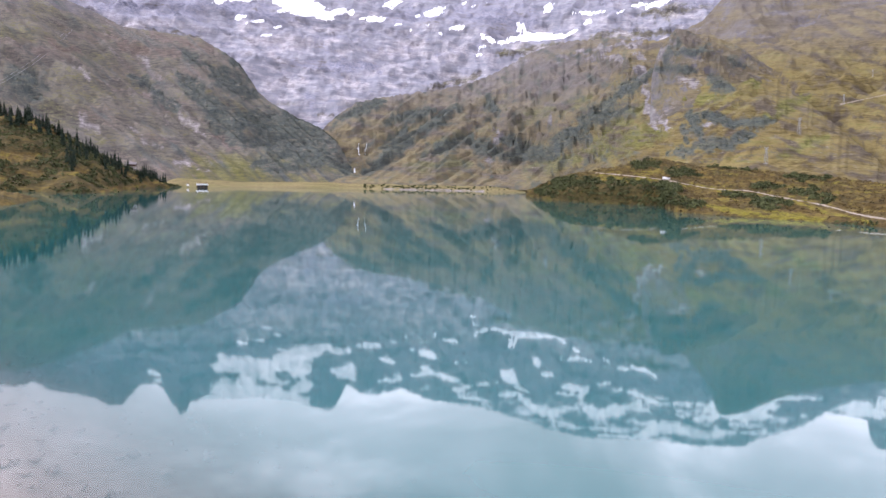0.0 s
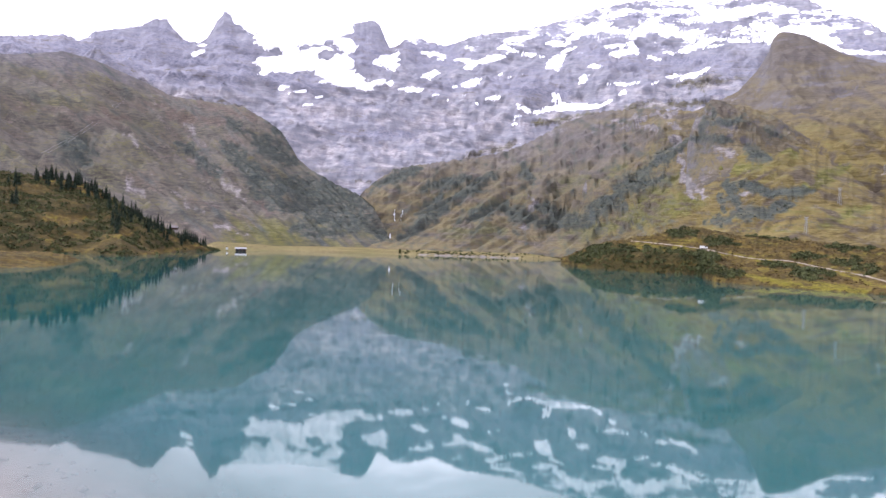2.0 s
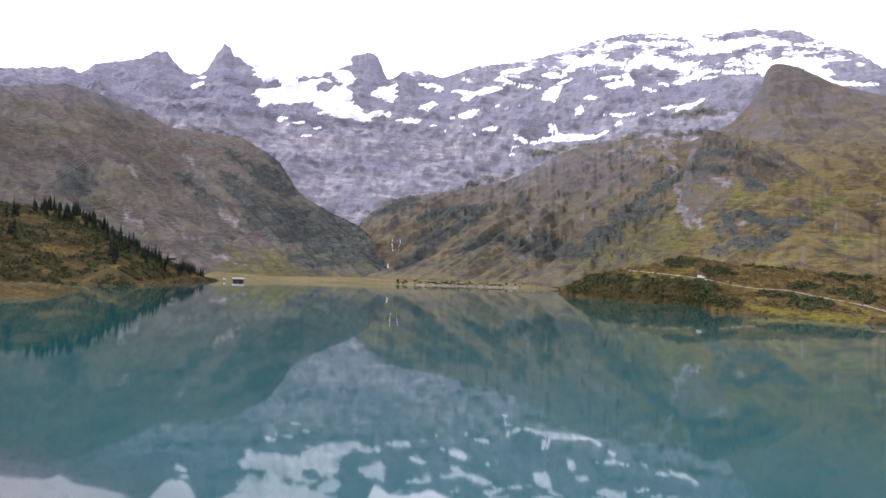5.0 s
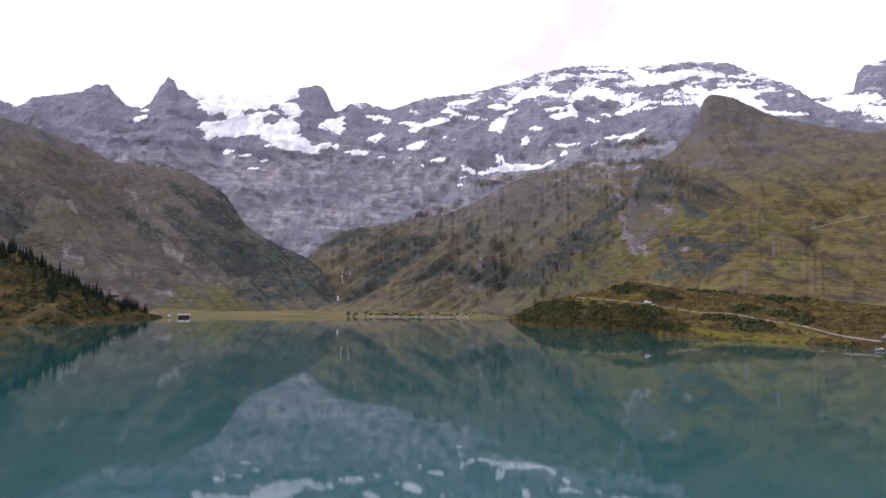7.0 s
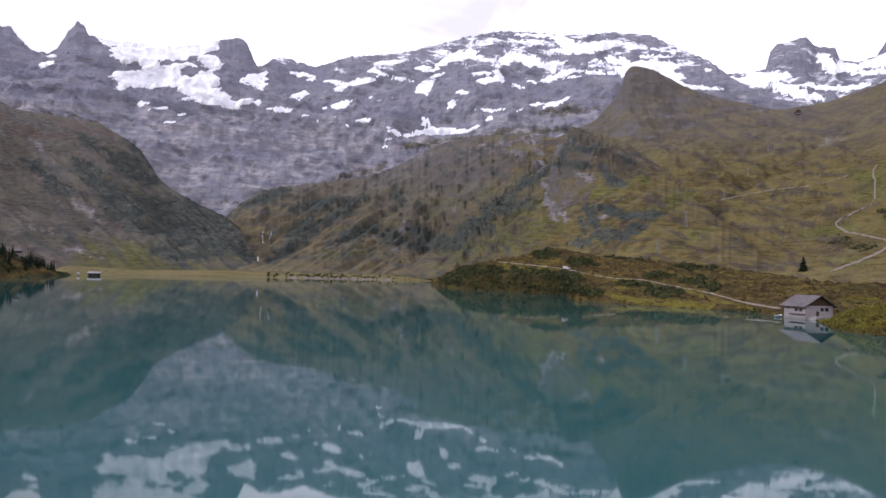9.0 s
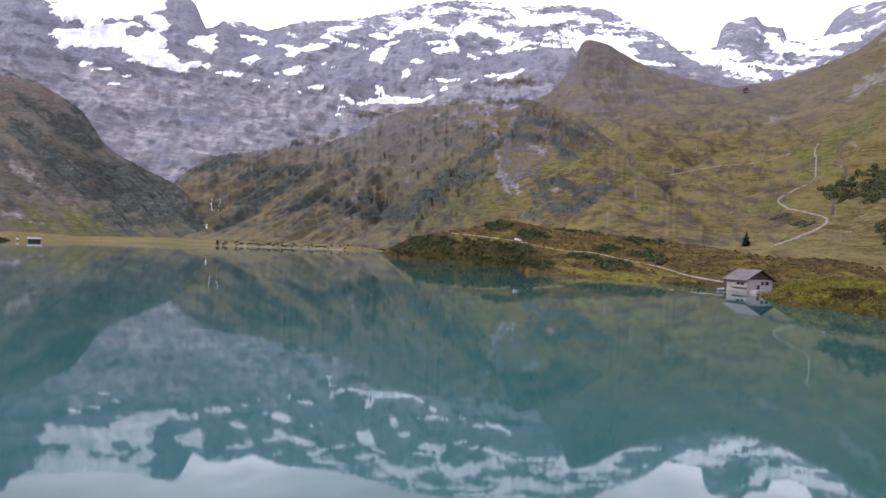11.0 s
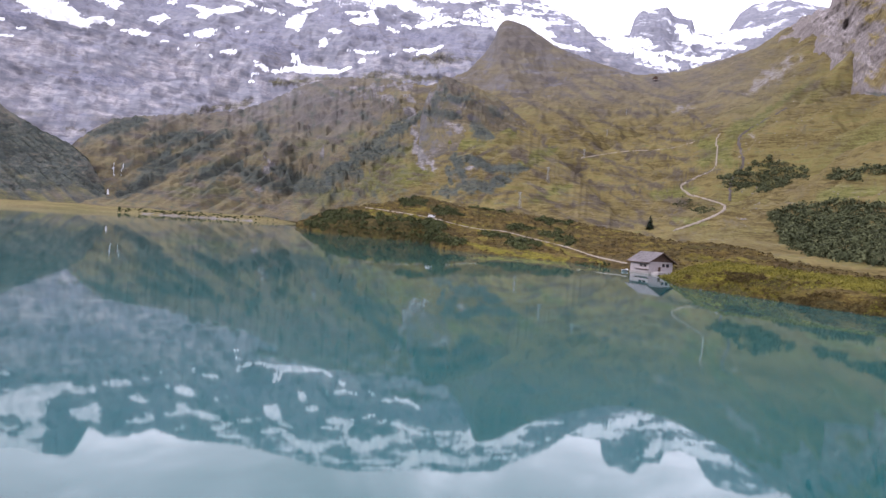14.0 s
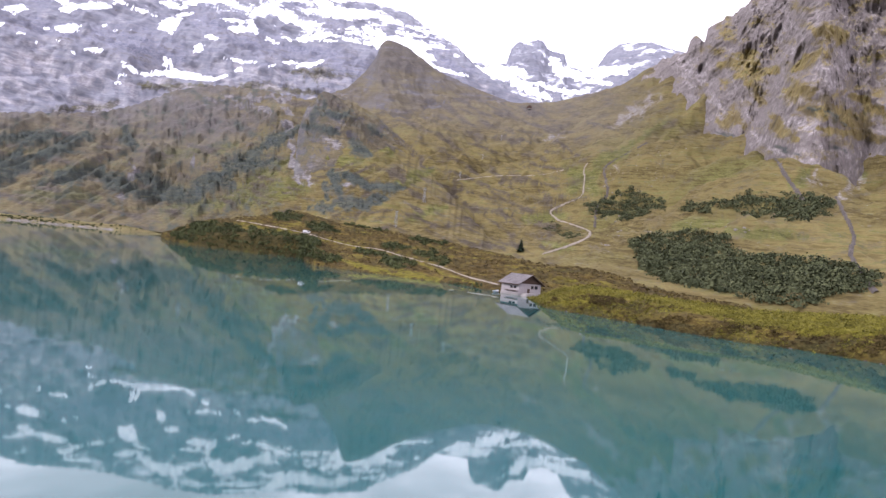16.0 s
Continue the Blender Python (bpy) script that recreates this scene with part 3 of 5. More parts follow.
knoll = Relief("lakeside_knoll", (6.4, 50), 0.07, 150, [
    (6.4, -0.35), (8.4, 0.55), (9.6, 1.0), (11.6, 1.3), (13.6, 1.75), (16.0, 2.3), (19.1, 1.7), (23.4, 1.45), (27.9, 1.0),
    (32.3, 0.45), (35.0, 0.05), (37.5, 0.15), (40.1, -0.05), (42.2, -0.6), (45.1, -1.0), (50, -1.45)],
    [(6.4, 720), (9, 560), (12, 500), (16, 490), (20, 500), (26, 490), (32, 430), (36, 340), (50, 270)],
    [(6.4, 650), (7.4, 505), (9, 422), (13, 381), (16.4, 362), (17.5, 266), (21.2, 241), (23.8, 229), (26.4, 223), (29.5, 210), (31.5, 192), (34, 188), (50, 180)],
    -0.4, 1.6, [(42, 2.2, False), (15, 1.3, True), (5, 0.5, True), (2, 0.2, False)], 71, 0.1, lip=[(6.4, 2), (9, 8), (12, 10), (15, 10.5), (16.8, 8), (18.5, 2.6), (24, 1.9), (31, 1.6), (34, 2.2), (50, 2)])
BANK_FOOT = [(33.6, 172), (34, 152), (35.3, 141), (39.6, 130), (45.3, 117), (49.2, 111), (53, 111), (56.4, 108), (58.6, 105), (66, 100)]
bank = Relief("grassy_bank", (33.6, 64), 0.06, 150, [
    (33.6, -2.75), (34.8, -2.4), (36.8, -1.5), (38.5, -1.15), (41.0, -1.3), (45.1, -1.5), (50.0, -1.7), (52.7, -1.55), (58.4, -1.15), (66, -1.1)],
    [(33.6, 184), (35.3, 162), (39.6, 148), (45, 137), (50, 131), (58, 125), (66, 119)],
    BANK_FOOT,
    -0.35, 0.6, [(22, 1.2, False), (8, 1.3, True), (2.6, 0.6, True), (1.1, 0.2, False)], 81, 0.07)
left_hill = Relief("wooded_hill", (-44, -19.3), 0.07, 125, [
    (-48, 5.0), (-33.3, 4.3), (-29.6, 4.0), (-28.5, 3.8), (-27.6, 3.3), (-26.5, 2.7), (-24.4, 1.4), (-22.9, 0.7), (-20.9, -0.1), (-19.3, -0.55)],
    [(-48, 700), (-28, 720), (-24, 700), (-20, 800), (-19.3, 830)],
    [(-48, 420), (-33, 440), (-28.4, 440), (-26.2, 397), (-24, 445), (-22.5, 600), (-20.5, 745), (-19.3, 800)],
    -0.5, 0.85, [(60, 5.0, False), (18, 2.0, False), (5, 0.5, False)], 91, 0.08)
spit = Relief("grassy_spit", (-48, -28.0), 0.06, 60, [
    (-48, -0.8), (-33, -1.0), (-31.5, -0.95), (-29.8, -1.1), (-28.6, -1.5), (-28.0, -1.75)],
    [(-48, 290), (-33, 270), (-29, 300), (-28, 305)], [(-48, 190), (-33, 206), (-31, 224), (-28.7, 268), (-28, 290)],
    -0.3, 0.7, [(25, 1.0, False), (7, 0.4, False)], 95, 0.05)
hills = (massif, far_peaks, left_slope, crag_hill, buttress, alp, dome, cliff, knoll, bank, left_hill, spit)

# what grows or lies where
GLACIER = [(-15.6, 13.9, -11.6, 13.7, 0.6), 
    (-17.02, 15, -14.63, 14.58, 0.66), (-15.48, 15.13, -10.47, 16.31, 0.66), (-16.96, 13.38, -13.77, 13.41, 0.57), (-13.79, 14.03, -10.41, 13.82, 0.82), (-17.52, 15.64, -10.47, 16.43, 0.37), (-12.51, 13.08, -9.52, 12.61, 0.66),
    (-10.38, 12.57, -8.65, 12.1, 0.37), (-8.66, 12.35, -7.58, 12.65, 0.21), (-11.3, 15.23, -10, 14.89, 0.49), (-16.94, 12.57, -16.38, 12.98, 0.33)]
LONG_PATCH = [
    (2.57, 11.26, 3.68, 10.7, 0.12), (3.59, 10.66, 5.22, 10.74, 0.1), (4.78, 10.95, 8.95, 11.12, 0.23), (8.95, 11.12, 9.78, 11.53, 0.1), (5.4, 11.98, 6.02, 11.38, 0.21), (6.02, 11.46, 6.19, 11.07, 0.21)]
SNOW_WEST = [
    (-29.57, 13.8, -28.74, 13.77, 0.21), (-30.24, 13.96, -27.59, 14.64, 0.1), (-21.81, 13.38, -21.06, 13.77, 0.16), (-20.81, 14.23, -21.46, 14.09, 0.08), (-18.41, 15.87, -17.27, 15.26, 0.18), (-15.69, 11.59, -14.88, 11.76, 0.16),
    (-14.74, 11.36, -13.3, 11.65, 0.08), (-12.87, 11.17, -12.04, 11.26, 0.07), (-13.77, 10.58, -13.03, 10.62, 0.08), (-12.49, 12.33, -11.98, 12.31, 0.07), (-6.92, 12.38, -7.45, 12.61, 0.12), (-6.4, 12.1, -4.64, 12.11, 0.16),
    (-4.66, 13.09, -3.43, 13.46, 0.21), (-5, 14.86, -3, 14.7, 0.12), (-3.53, 14.39, -3, 14.49, 0.12), (-8.26, 14.01, -6.96, 14.41, 0.33), (-6.71, 14.92, -6.81, 13.53, 0.16), (-7.56, 13.83, -6.86, 13.69, 0.21)]
SNOW_EAST = [
    (14.57, 14.8, 15.62, 15.07, 0.21), (15.63, 15.19, 17.09, 15.59, 0.21), (17.09, 15.55, 20.73, 15.16, 0.1), (13.51, 14.85, 14.78, 14.75, 0.08), (12.48, 18.23, 16.3, 18.07, 0.12), (15.46, 17.97, 17.53, 17.17, 0.33),
    (17.53, 17.26, 20.38, 17.33, 0.33), (15.36, 17.05, 18.35, 16.83, 0.16), (20.39, 17.41, 21.96, 16.98, 0.16), (19.36, 16.31, 20.76, 16.11, 0.25), (20.76, 16.11, 21.53, 15.25, 0.33), (20.15, 15.68, 20.93, 15.1, 0.21),
    (21.54, 15.84, 24.62, 15.54, 0.33), (23.47, 15.27, 24.97, 14.72, 0.33), (24.21, 14.41, 25.18, 14.2, 0.21), (24.96, 14.14, 27.95, 13.71, 0.12), (18.34, 16.19, 18.74, 16.2, 0.12), (26.66, 15.24, 26.95, 15.09, 0.1)]
FAR_SNOW = [
    (28.08, 14.48, 31, 13.81, 0.29), (30.07, 14.36, 32.25, 14.4, 0.29), (29.13, 14.9, 30.94, 14.43, 0.21), (31.22, 13.83, 33.27, 12.94, 0.37), (33.27, 12.94, 34.39, 12.6, 0.21), (34.1, 15.46, 35.08, 14.3, 0.37),
    (34.59, 14.88, 36.57, 14.38, 0.29), (36.17, 14.15, 38.95, 13.89, 0.16), (36.76, 14.68, 39.88, 15.06, 0.25), (36.99, 14.52, 38.67, 14.61, 0.21), (35.42, 13.08, 37.11, 13.3, 0.16), (33.42, 13.57, 35.85, 13.11, 0.16),
    (26.61, 13.76, 27.94, 13.68, 0.14), (32.77, 13.61, 33.84, 13.72, 0.12), (37.8, 14.85, 39.92, 14.74, 0.21)]
THICKETS = [
    [(38.3, 4.6, 42.9, 5.19, 0.62)], [(44.9, 5.13, 48.0, 5.43, 0.33), (48.4, 5.46, 54.2, 5.75, 0.63)], [(35.0, 2.85, 36.2, 2.7, 0.3), (36.0, 2.6, 37.6, 2.2, 0.26)],
    [(42.0, 1.94, 48.7, 1.73, 0.99), (42.9, 0.76, 56.0, 0.85, 1.13), (50.6, 1.50, 57.0, 0.95, 0.70), (47.0, -0.09, 54.4, -0.49, 0.7), (43.6, 0.2, 48, -0.4, 0.5)]]

GLACIER_ISLANDS = [
    (-16.18, 14.18, -15.53, 14.19, 0.29), (-12.54, 14.2, -11.7, 14.33, 0.37), (-11.7, 14.5, -10.77, 14.55, 0.16)]
SNOW_MIDDLE = [
    (-2.11, 14.43, -0.56, 14.28, 0.12), (-0.56, 14.28, 1.53, 14.73, 0.21), (-1.4, 13.8, -0.69, 14.11, 0.25), (-1.56, 12.56, -0.23, 12.92, 0.25), (-2.31, 12.42, -2, 12.55, 0.1), (-1.42, 12, -1.29, 11.57, 0.07),
    (0.35, 11.64, 1.46, 11.69, 0.15), (-3.76, 11.83, -3.19, 11.8, 0.07), (-2.96, 11.46, -2.43, 11.43, 0.07), (-0.53, 11.24, -0.22, 11.24, 0.07), (2.8, 10.4, 3.06, 10.4, 0.07), (2.4, 9.75, 2.71, 9.75, 0.07),
    (1.23, 13.45, 1.45, 13.41, 0.08), (1.99, 13.24, 2.21, 13.24, 0.08), (3.09, 13.54, 3.36, 13.49, 0.07), (1.44, 15.83, 3.49, 16.08, 0.16), (1.22, 15.45, 2.42, 15.11, 0.18), (2.33, 15.11, 4.65, 14.68, 0.1)]
SNOW_SUMMIT = [
    (4.91, 15.69, 6.33, 15.63, 0.21), (5, 14.04, 6.15, 14.7, 0.37), (5.44, 14.29, 5.67, 13.78, 0.25), (5.89, 15, 6.99, 15.36, 0.12), (6.46, 15.96, 7.66, 16.44, 0.21), (7.22, 16.45, 9.42, 16.93, 0.33),
    (8.76, 16.82, 9.85, 16.54, 0.21), (7.47, 12.9, 7.82, 13.27, 0.29), (8.09, 13.99, 8.88, 14.01, 0.16), (9.63, 14.79, 10.93, 14.96, 0.21), (10.94, 15.58, 11.58, 14.85, 0.21), (8.97, 15.36, 10.72, 15.43, 0.1),
    (12.22, 14.66, 13.2, 14.32, 0.12), (11.38, 16.23, 12.46, 16.68, 0.33), (12.46, 16.68, 14.59, 16.07, 0.37), (14.59, 16.07, 15.63, 15.6, 0.33), (15.01, 16.13, 16.31, 16.13, 0.16)]
SNOW_LOW = [
    (14.88, 12.96, 16.22, 13.35, 0.21), (16.22, 13.39, 16.72, 13.57, 0.12), (13.7, 13.13, 14.76, 13.17, 0.1), (9.13, 12.69, 9.66, 12.64, 0.07), (9.83, 12.72, 10.91, 12.65, 0.13), (10.91, 12.65, 11.99, 12.82, 0.08),
    (10.39, 12.07, 10.95, 12.14, 0.14), (12.63, 12.59, 13.36, 12.9, 0.07), (15.41, 14.88, 17.49, 15.16, 0.08), (21.95, 16.4, 24.26, 16.24, 0.08), (22.74, 16.91, 24.65, 16.51, 0.1), (12.04, 17.72, 14.61, 17.7, 0.1),
    (8.98, 17.44, 10.74, 17.58, 0.1)]
PALE_SLABS = [
    (8.07, 9.54, 10.68, 9.97, 0.16), (10.68, 10.18, 14.93, 10.52, 0.21), (14.08, 10, 14.7, 9.39, 0.21), (18.57, 11.61, 19.31, 12.26, 0.25), (10.67, 9.58, 13.23, 9.31, 0.12), (4.57, 9.01, 6.32, 9.21, 0.12)]
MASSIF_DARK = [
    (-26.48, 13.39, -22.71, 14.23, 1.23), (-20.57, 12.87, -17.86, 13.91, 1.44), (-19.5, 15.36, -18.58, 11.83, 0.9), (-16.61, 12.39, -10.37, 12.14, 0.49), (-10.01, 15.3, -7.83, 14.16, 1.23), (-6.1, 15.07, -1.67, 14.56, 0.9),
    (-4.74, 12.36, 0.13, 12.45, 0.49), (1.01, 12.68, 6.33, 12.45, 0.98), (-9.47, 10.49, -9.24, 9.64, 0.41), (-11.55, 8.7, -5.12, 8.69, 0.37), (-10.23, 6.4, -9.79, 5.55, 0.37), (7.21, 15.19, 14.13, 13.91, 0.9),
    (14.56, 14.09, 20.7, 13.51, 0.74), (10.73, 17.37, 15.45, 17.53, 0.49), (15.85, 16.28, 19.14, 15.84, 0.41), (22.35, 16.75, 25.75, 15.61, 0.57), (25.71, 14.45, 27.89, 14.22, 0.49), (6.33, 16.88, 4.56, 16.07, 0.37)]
MASSIF_PALE = [
    (-24.68, 13.03, -23.48, 10.61, 0.66), (-23.47, 10.22, -19.74, 11.33, 0.49), (-14.5, 10.04, -8.61, 10.31, 0.57), (-7.7, 7.55, -5.97, 7.37, 0.41), (-5.13, 9.56, -1.63, 10.49, 0.57), (-0.74, 9.64, 1.47, 9.87, 0.49),
    (-13.59, 7.14, -11.1, 7.44, 0.37)]
MASSIF_BROWN = [
    (-30.13, 11.8, -24.95, 10.87, 1.23), (-30.02, 9.58, -18.12, 9.82, 0.82), (-24.91, 10.09, -20.84, 10.03, 0.57), (4.12, 9.88, 10.68, 10.44, 0.49), (10.68, 10.87, 16.6, 11.29, 0.49), (14.11, 12.45, 19.08, 13.01, 0.49),
    (-1.15, 7.24, 2.81, 8.35, 0.37), (-9.78, 5.13, -8.5, 4.94, 0.29)]
CRAG_SCRUB = [
    (-5.86, 0.87, -2.43, 3.51, 0.53), (-2.43, 3.51, 1.06, 5.95, 0.37), (-5.01, 1.96, -2.87, 4.16, 0.37), (-8.07, 4.82, -4.64, 6.18, 0.41), (-0.67, 2.57, 1.95, 3.63, 0.49), (1.95, 3.2, 4.14, 2.6, 0.53),
    (3.16, 6.61, 4.05, 5.52, 0.37), (4.79, 2.25, 8.91, 2.61, 0.53), (7.61, 2.26, 9.99, 4.42, 0.53), (9.99, 4.42, 12.78, 6.46, 0.49), (12.78, 6.63, 14.39, 8.13, 0.37), (8.92, 4.21, 11.05, 3.55, 0.37),
    (11.28, 4.84, 13.95, 5.88, 0.33), (-4.62, 4.57, -0.7, 5.71, 0.33), (4.36, 3.56, 6.32, 3.12, 0.37)]
SHOULDER_SCRUB = [
    (16.36, 9.21, 17.01, 10.86, 0.41), (17.19, 9.8, 19.02, 10.05, 0.41), (15.74, 8.81, 18.19, 8.43, 0.37), (19.46, 7.96, 20.55, 7.1, 0.49), (20.6, 9.32, 21.45, 8.78, 0.29), (18.13, 5.59, 19.09, 3.48, 0.37),
    (18.93, 5.36, 20.89, 4.86, 0.33), (20.89, 4.69, 23.95, 4.86, 0.33), (16.87, 2.58, 18.49, 2.91, 0.33), (18.49, 3.07, 20.47, 3.55, 0.49), (20.46, 3.05, 22.42, 4.05, 0.37), (17.64, 4.76, 18.02, 3.5, 0.25),
    (13.83, 6.95, 15.32, 8.61, 0.21)]
CRAG_GREEN = [
    (-2.84, 1.33, 1.96, 1.58, 0.49), (-1.54, 2.21, 1.51, 4.2, 0.29), (6.31, 1.17, 10.62, 2.26, 0.49), (10.62, 2.69, 16.08, 4.15, 0.82), (12.33, 4.19, 14.87, 6.08, 0.45), (5.01, 4.87, 8.92, 5.94, 0.37),
    (8.92, 5.73, 11.08, 6.78, 0.33), (17.34, 6.45, 20.54, 6.56, 0.33), (21.35, 7.97, 22.88, 7.49, 0.33)]
CRAG_BROWN = [
    (4.13, 8.7, 10.67, 9.33, 0.57), (5.45, 7.26, 11.09, 8.2, 0.57), (-4.21, 6.71, 1.93, 7.7, 0.33), (2.81, 7.92, 4.57, 9.01, 0.33), (11.09, 8.72, 13.65, 9.08, 0.37), (17.01, 11.27, 20.24, 11.1, 0.25),
    (6.32, 6.61, 8.06, 7.47, 0.41)]
CRAG_ROCK = [
    (13.85, 8.4, 14.4, 8.81, 0.21), (14.4, 8.81, 14.81, 7.86, 0.25), (14.81, 7.86, 15.2, 6.41, 0.25), (15.2, 6.41, 15.47, 4.79, 0.29), (15.48, 5.13, 16.08, 4.36, 0.25), (16.34, 5.2, 16.61, 4.14, 0.16),
    (13.12, 6.96, 13.72, 7.55, 0.21), (3.49, 1.55, 3.92, 2.25, 0.25), (8.06, 5.3, 8.31, 4.86, 0.16), (17.37, 8.04, 18.77, 7.41, 0.25), (8.48, 3.56, 8.69, 2.69, 0.16), (3.47, 6.52, 3.91, 5.74, 0.25),
    (3.92, 4.21, 4.14, 3.12, 0.25), (15.95, 9.43, 16.59, 10.67, 0.21), (19.12, 4.73, 19.91, 4.71, 0.16)]
ALP_HEATH = [
    (24.15, 7.65, 25.59, 6.5, 0.21), (30.33, 7.38, 31.07, 6.58, 0.21), (30.89, 6.13, 32.24, 5.82, 0.21), (32.17, 6.46, 33.29, 6.13, 0.29), (34.49, 4.93, 36.18, 5.29, 0.29), (28.45, 4.16, 30.28, 3.46, 0.33),
    (30.24, 3.89, 32.47, 3.45, 0.21), (26.01, 2.17, 29.06, 2.47, 0.25), (29.19, 1.16, 31.83, 0.98, 0.29), (34.87, 9.9, 36.28, 8.73, 0.21), (30.12, 9.52, 33.22, 9.13, 0.21), (37.32, 11.12, 39.49, 10.54, 0.16),
    (36.1, 8.37, 37.13, 8.79, 0.16), (22.55, 6.19, 23.93, 5.46, 0.29), (33.36, 7.64, 35.98, 7.42, 0.16), (27.46, 5.38, 29.26, 4.89, 0.16), (36.21, 13.75, 39.12, 14.3, 0.29)]
ALP_GREEN = [
    (36.19, 7.44, 38.67, 5.92, 0.57), (38.05, 8.01, 40.47, 9.01, 0.41), (36.56, 5.75, 38.51, 7.61, 0.49), (23.11, 4.94, 25.59, 6.5, 0.41), (24.23, 2.43, 26.76, 3.56, 0.41), (33.35, 3.31, 36.3, 4.01, 0.37),
    (40.04, 9.19, 43.12, 11.42, 0.29), (44.22, 3.82, 47.72, 4.31, 0.37), (48.16, 3.73, 52.96, 3.7, 0.37), (52.92, 8.4, 51.95, 7.19, 0.33), (54.63, 8.84, 56.38, 8.14, 0.29), (34.8, 1.7, 36.97, 1.47, 0.25)]
ALP_SCREE = [
    (39.25, 10.81, 40.98, 12.35, 0.49), (40.23, 11.49, 42.54, 13.22, 0.41), (33.83, 9.48, 35.51, 9.94, 0.25), (30.3, 12.08, 30.76, 11.91, 0.21), (39.72, 8.12, 40.22, 7.31, 0.21), (39.35, 7.67, 39.26, 6.39, 0.16),
    (52.42, 7.99, 53.7, 7.46, 0.25), (53.27, 8.41, 54.07, 7.29, 0.21), (49.06, 10.63, 49.91, 9.47, 0.25), (55.15, 6.76, 56.07, 7.94, 0.49)]
CLIFF_TURF = [
    (46.5, 15.48, 48.98, 15.67, 0.41), (47.54, 14.71, 50.15, 15.1, 0.41), (48.74, 14.14, 49.6, 12.99, 0.37), (52.46, 17.64, 54.23, 17.39, 0.41), (51.25, 15.09, 52.95, 16.17, 0.41), (51.21, 13.57, 52.45, 13.76, 0.74),
    (52.19, 12.62, 53.99, 12.25, 0.57), (53.61, 12.62, 56.45, 11.31, 0.57), (49.3, 16.24, 47.42, 16.06, 0.25), (46.87, 11.56, 48.2, 11.79, 0.49), (53.95, 16.68, 54.58, 17.37, 0.29), (50.26, 11.83, 51.68, 10.31, 0.37),
    (55.14, 10.94, 57.18, 10.58, 0.33), (55.27, 13.36, 57.04, 12.23, 0.37), (53.38, 11.3, 55.14, 10.94, 0.25)]
CLIFF_SCRUB = [
    (52.55, 12.62, 53.27, 12.55, 0.21), (50.6, 10.08, 52.48, 9.36, 0.16), (46.55, 10.87, 47.92, 10.59, 0.16), (44, 10.64, 44.59, 10.67, 0.16), (54.19, 9.98, 55.25, 9.62, 0.21), (53.64, 12.25, 55.09, 11.5, 0.21)]
CLIFF_PALE = [
    (44.06, 16.23, 44.67, 14.08, 0.33), (45.15, 15.27, 45.46, 14.1, 0.25), (45.93, 13.32, 46.78, 12.55, 0.41), (43.52, 15.64, 43.88, 16.04, 0.21), (49.48, 16.24, 50.29, 17.53, 0.33), (50.36, 16.78, 50.68, 17.33, 0.21),
    (51.56, 11.66, 53.38, 11.3, 0.57), (50.06, 9.87, 53.24, 8.8, 0.25), (53, 15.61, 54.18, 14.11, 0.49), (54.02, 15.95, 55.82, 14.81, 0.33), (53.49, 9.96, 55.28, 9.24, 0.25), (46.6, 10.35, 47.96, 10.2, 0.21),
    (45.47, 11.91, 45.92, 11.33, 0.25)]
LEFT_SCRUB = [
    (-19.2, 7.29, -17.98, 5.71, 0.57), (-17.99, 6.12, -15.1, 2.88, 0.74), (-17.26, 7.81, -14.39, 6.26, 0.57), (-15.15, 4.56, -11.01, 3.81, 0.9), (-13.88, 2.9, -8.44, 2.14, 1.15), (-14.24, 1.21, -10.94, 0.83, 0.49),
    (-11.87, 4.65, -7.62, 3.44, 0.74), (-16.1, 9.12, -14, 7.12, 0.37), (-29.87, 6.6, -28.51, 5.56, 0.9), (-21.07, 5.98, -19.5, 4.82, 0.37), (-8.43, 1.28, -6.71, 0.86, 0.37), (-19.26, 8.93, -17.67, 8.2, 0.33),
    (-22.6, 7.1, -20.69, 5.99, 0.29)]
LEFT_SCREE = [
    (-22.6, 7.1, -19.51, 5.03, 0.25), (-19.5, 4.82, -17.49, 2.82, 0.21), (-26.2, 7.25, -24.95, 6.75, 0.16), (-26.24, 4.14, -24.8, 3.42, 0.37), (-19.76, 1.34, -18.99, 1.15, 0.37), (-18.21, 0.96, -17.21, 0.35, 0.1),
    (-22.11, 8.73, -21.11, 7.19, 0.25), (-22.83, 3.49, -20.54, 1.94, 0.21)]
LEFT_BROWN = [
    (-23.42, 9.04, -19.26, 8.93, 0.37), (-21.22, 10, -17.31, 9.46, 0.33), (-21.89, 7.95, -20.32, 6.42, 0.21), (-17.91, 3.64, -15.08, 2.04, 0.21), (-24.9, 9.7, -23.07, 9.46, 0.33), (-28, 9.03, -25.91, 8.44, 0.37)]
HILL_MEADOW = [(-31.1, 3.9, -29.2, 3.93, 0.37), (-29.5, 3.82, -27.9, 3.18, 0.34), (-27.9, 3, -27.1, 2.95, 0.22), (-31.2, 1.22, -28.6, 1.27, 0.34), (-29.8, 0.35, -28.2, 0.02, 0.22),
    (-27.2, 0.23, -25.8, 0.46, 0.19), (-24.6, -0.95, -20.2, -0.19, 0.19), (-31.2, -0.05, -30.2, -0.21, 0.15), (-24, 0.31, -22.4, 0.16, 0.15)]
KNOLL_FRINGE = [(7.4, -0.4, 9, -0.6, 0.5), (9, -0.75, 13, -0.9, 0.5), (13, -0.8, 17.2, -0.95, 0.45), (8.6, 0.2, 12, 0.3, 0.5), (17.2, -1.1, 18.6, -1.2, 0.35)]
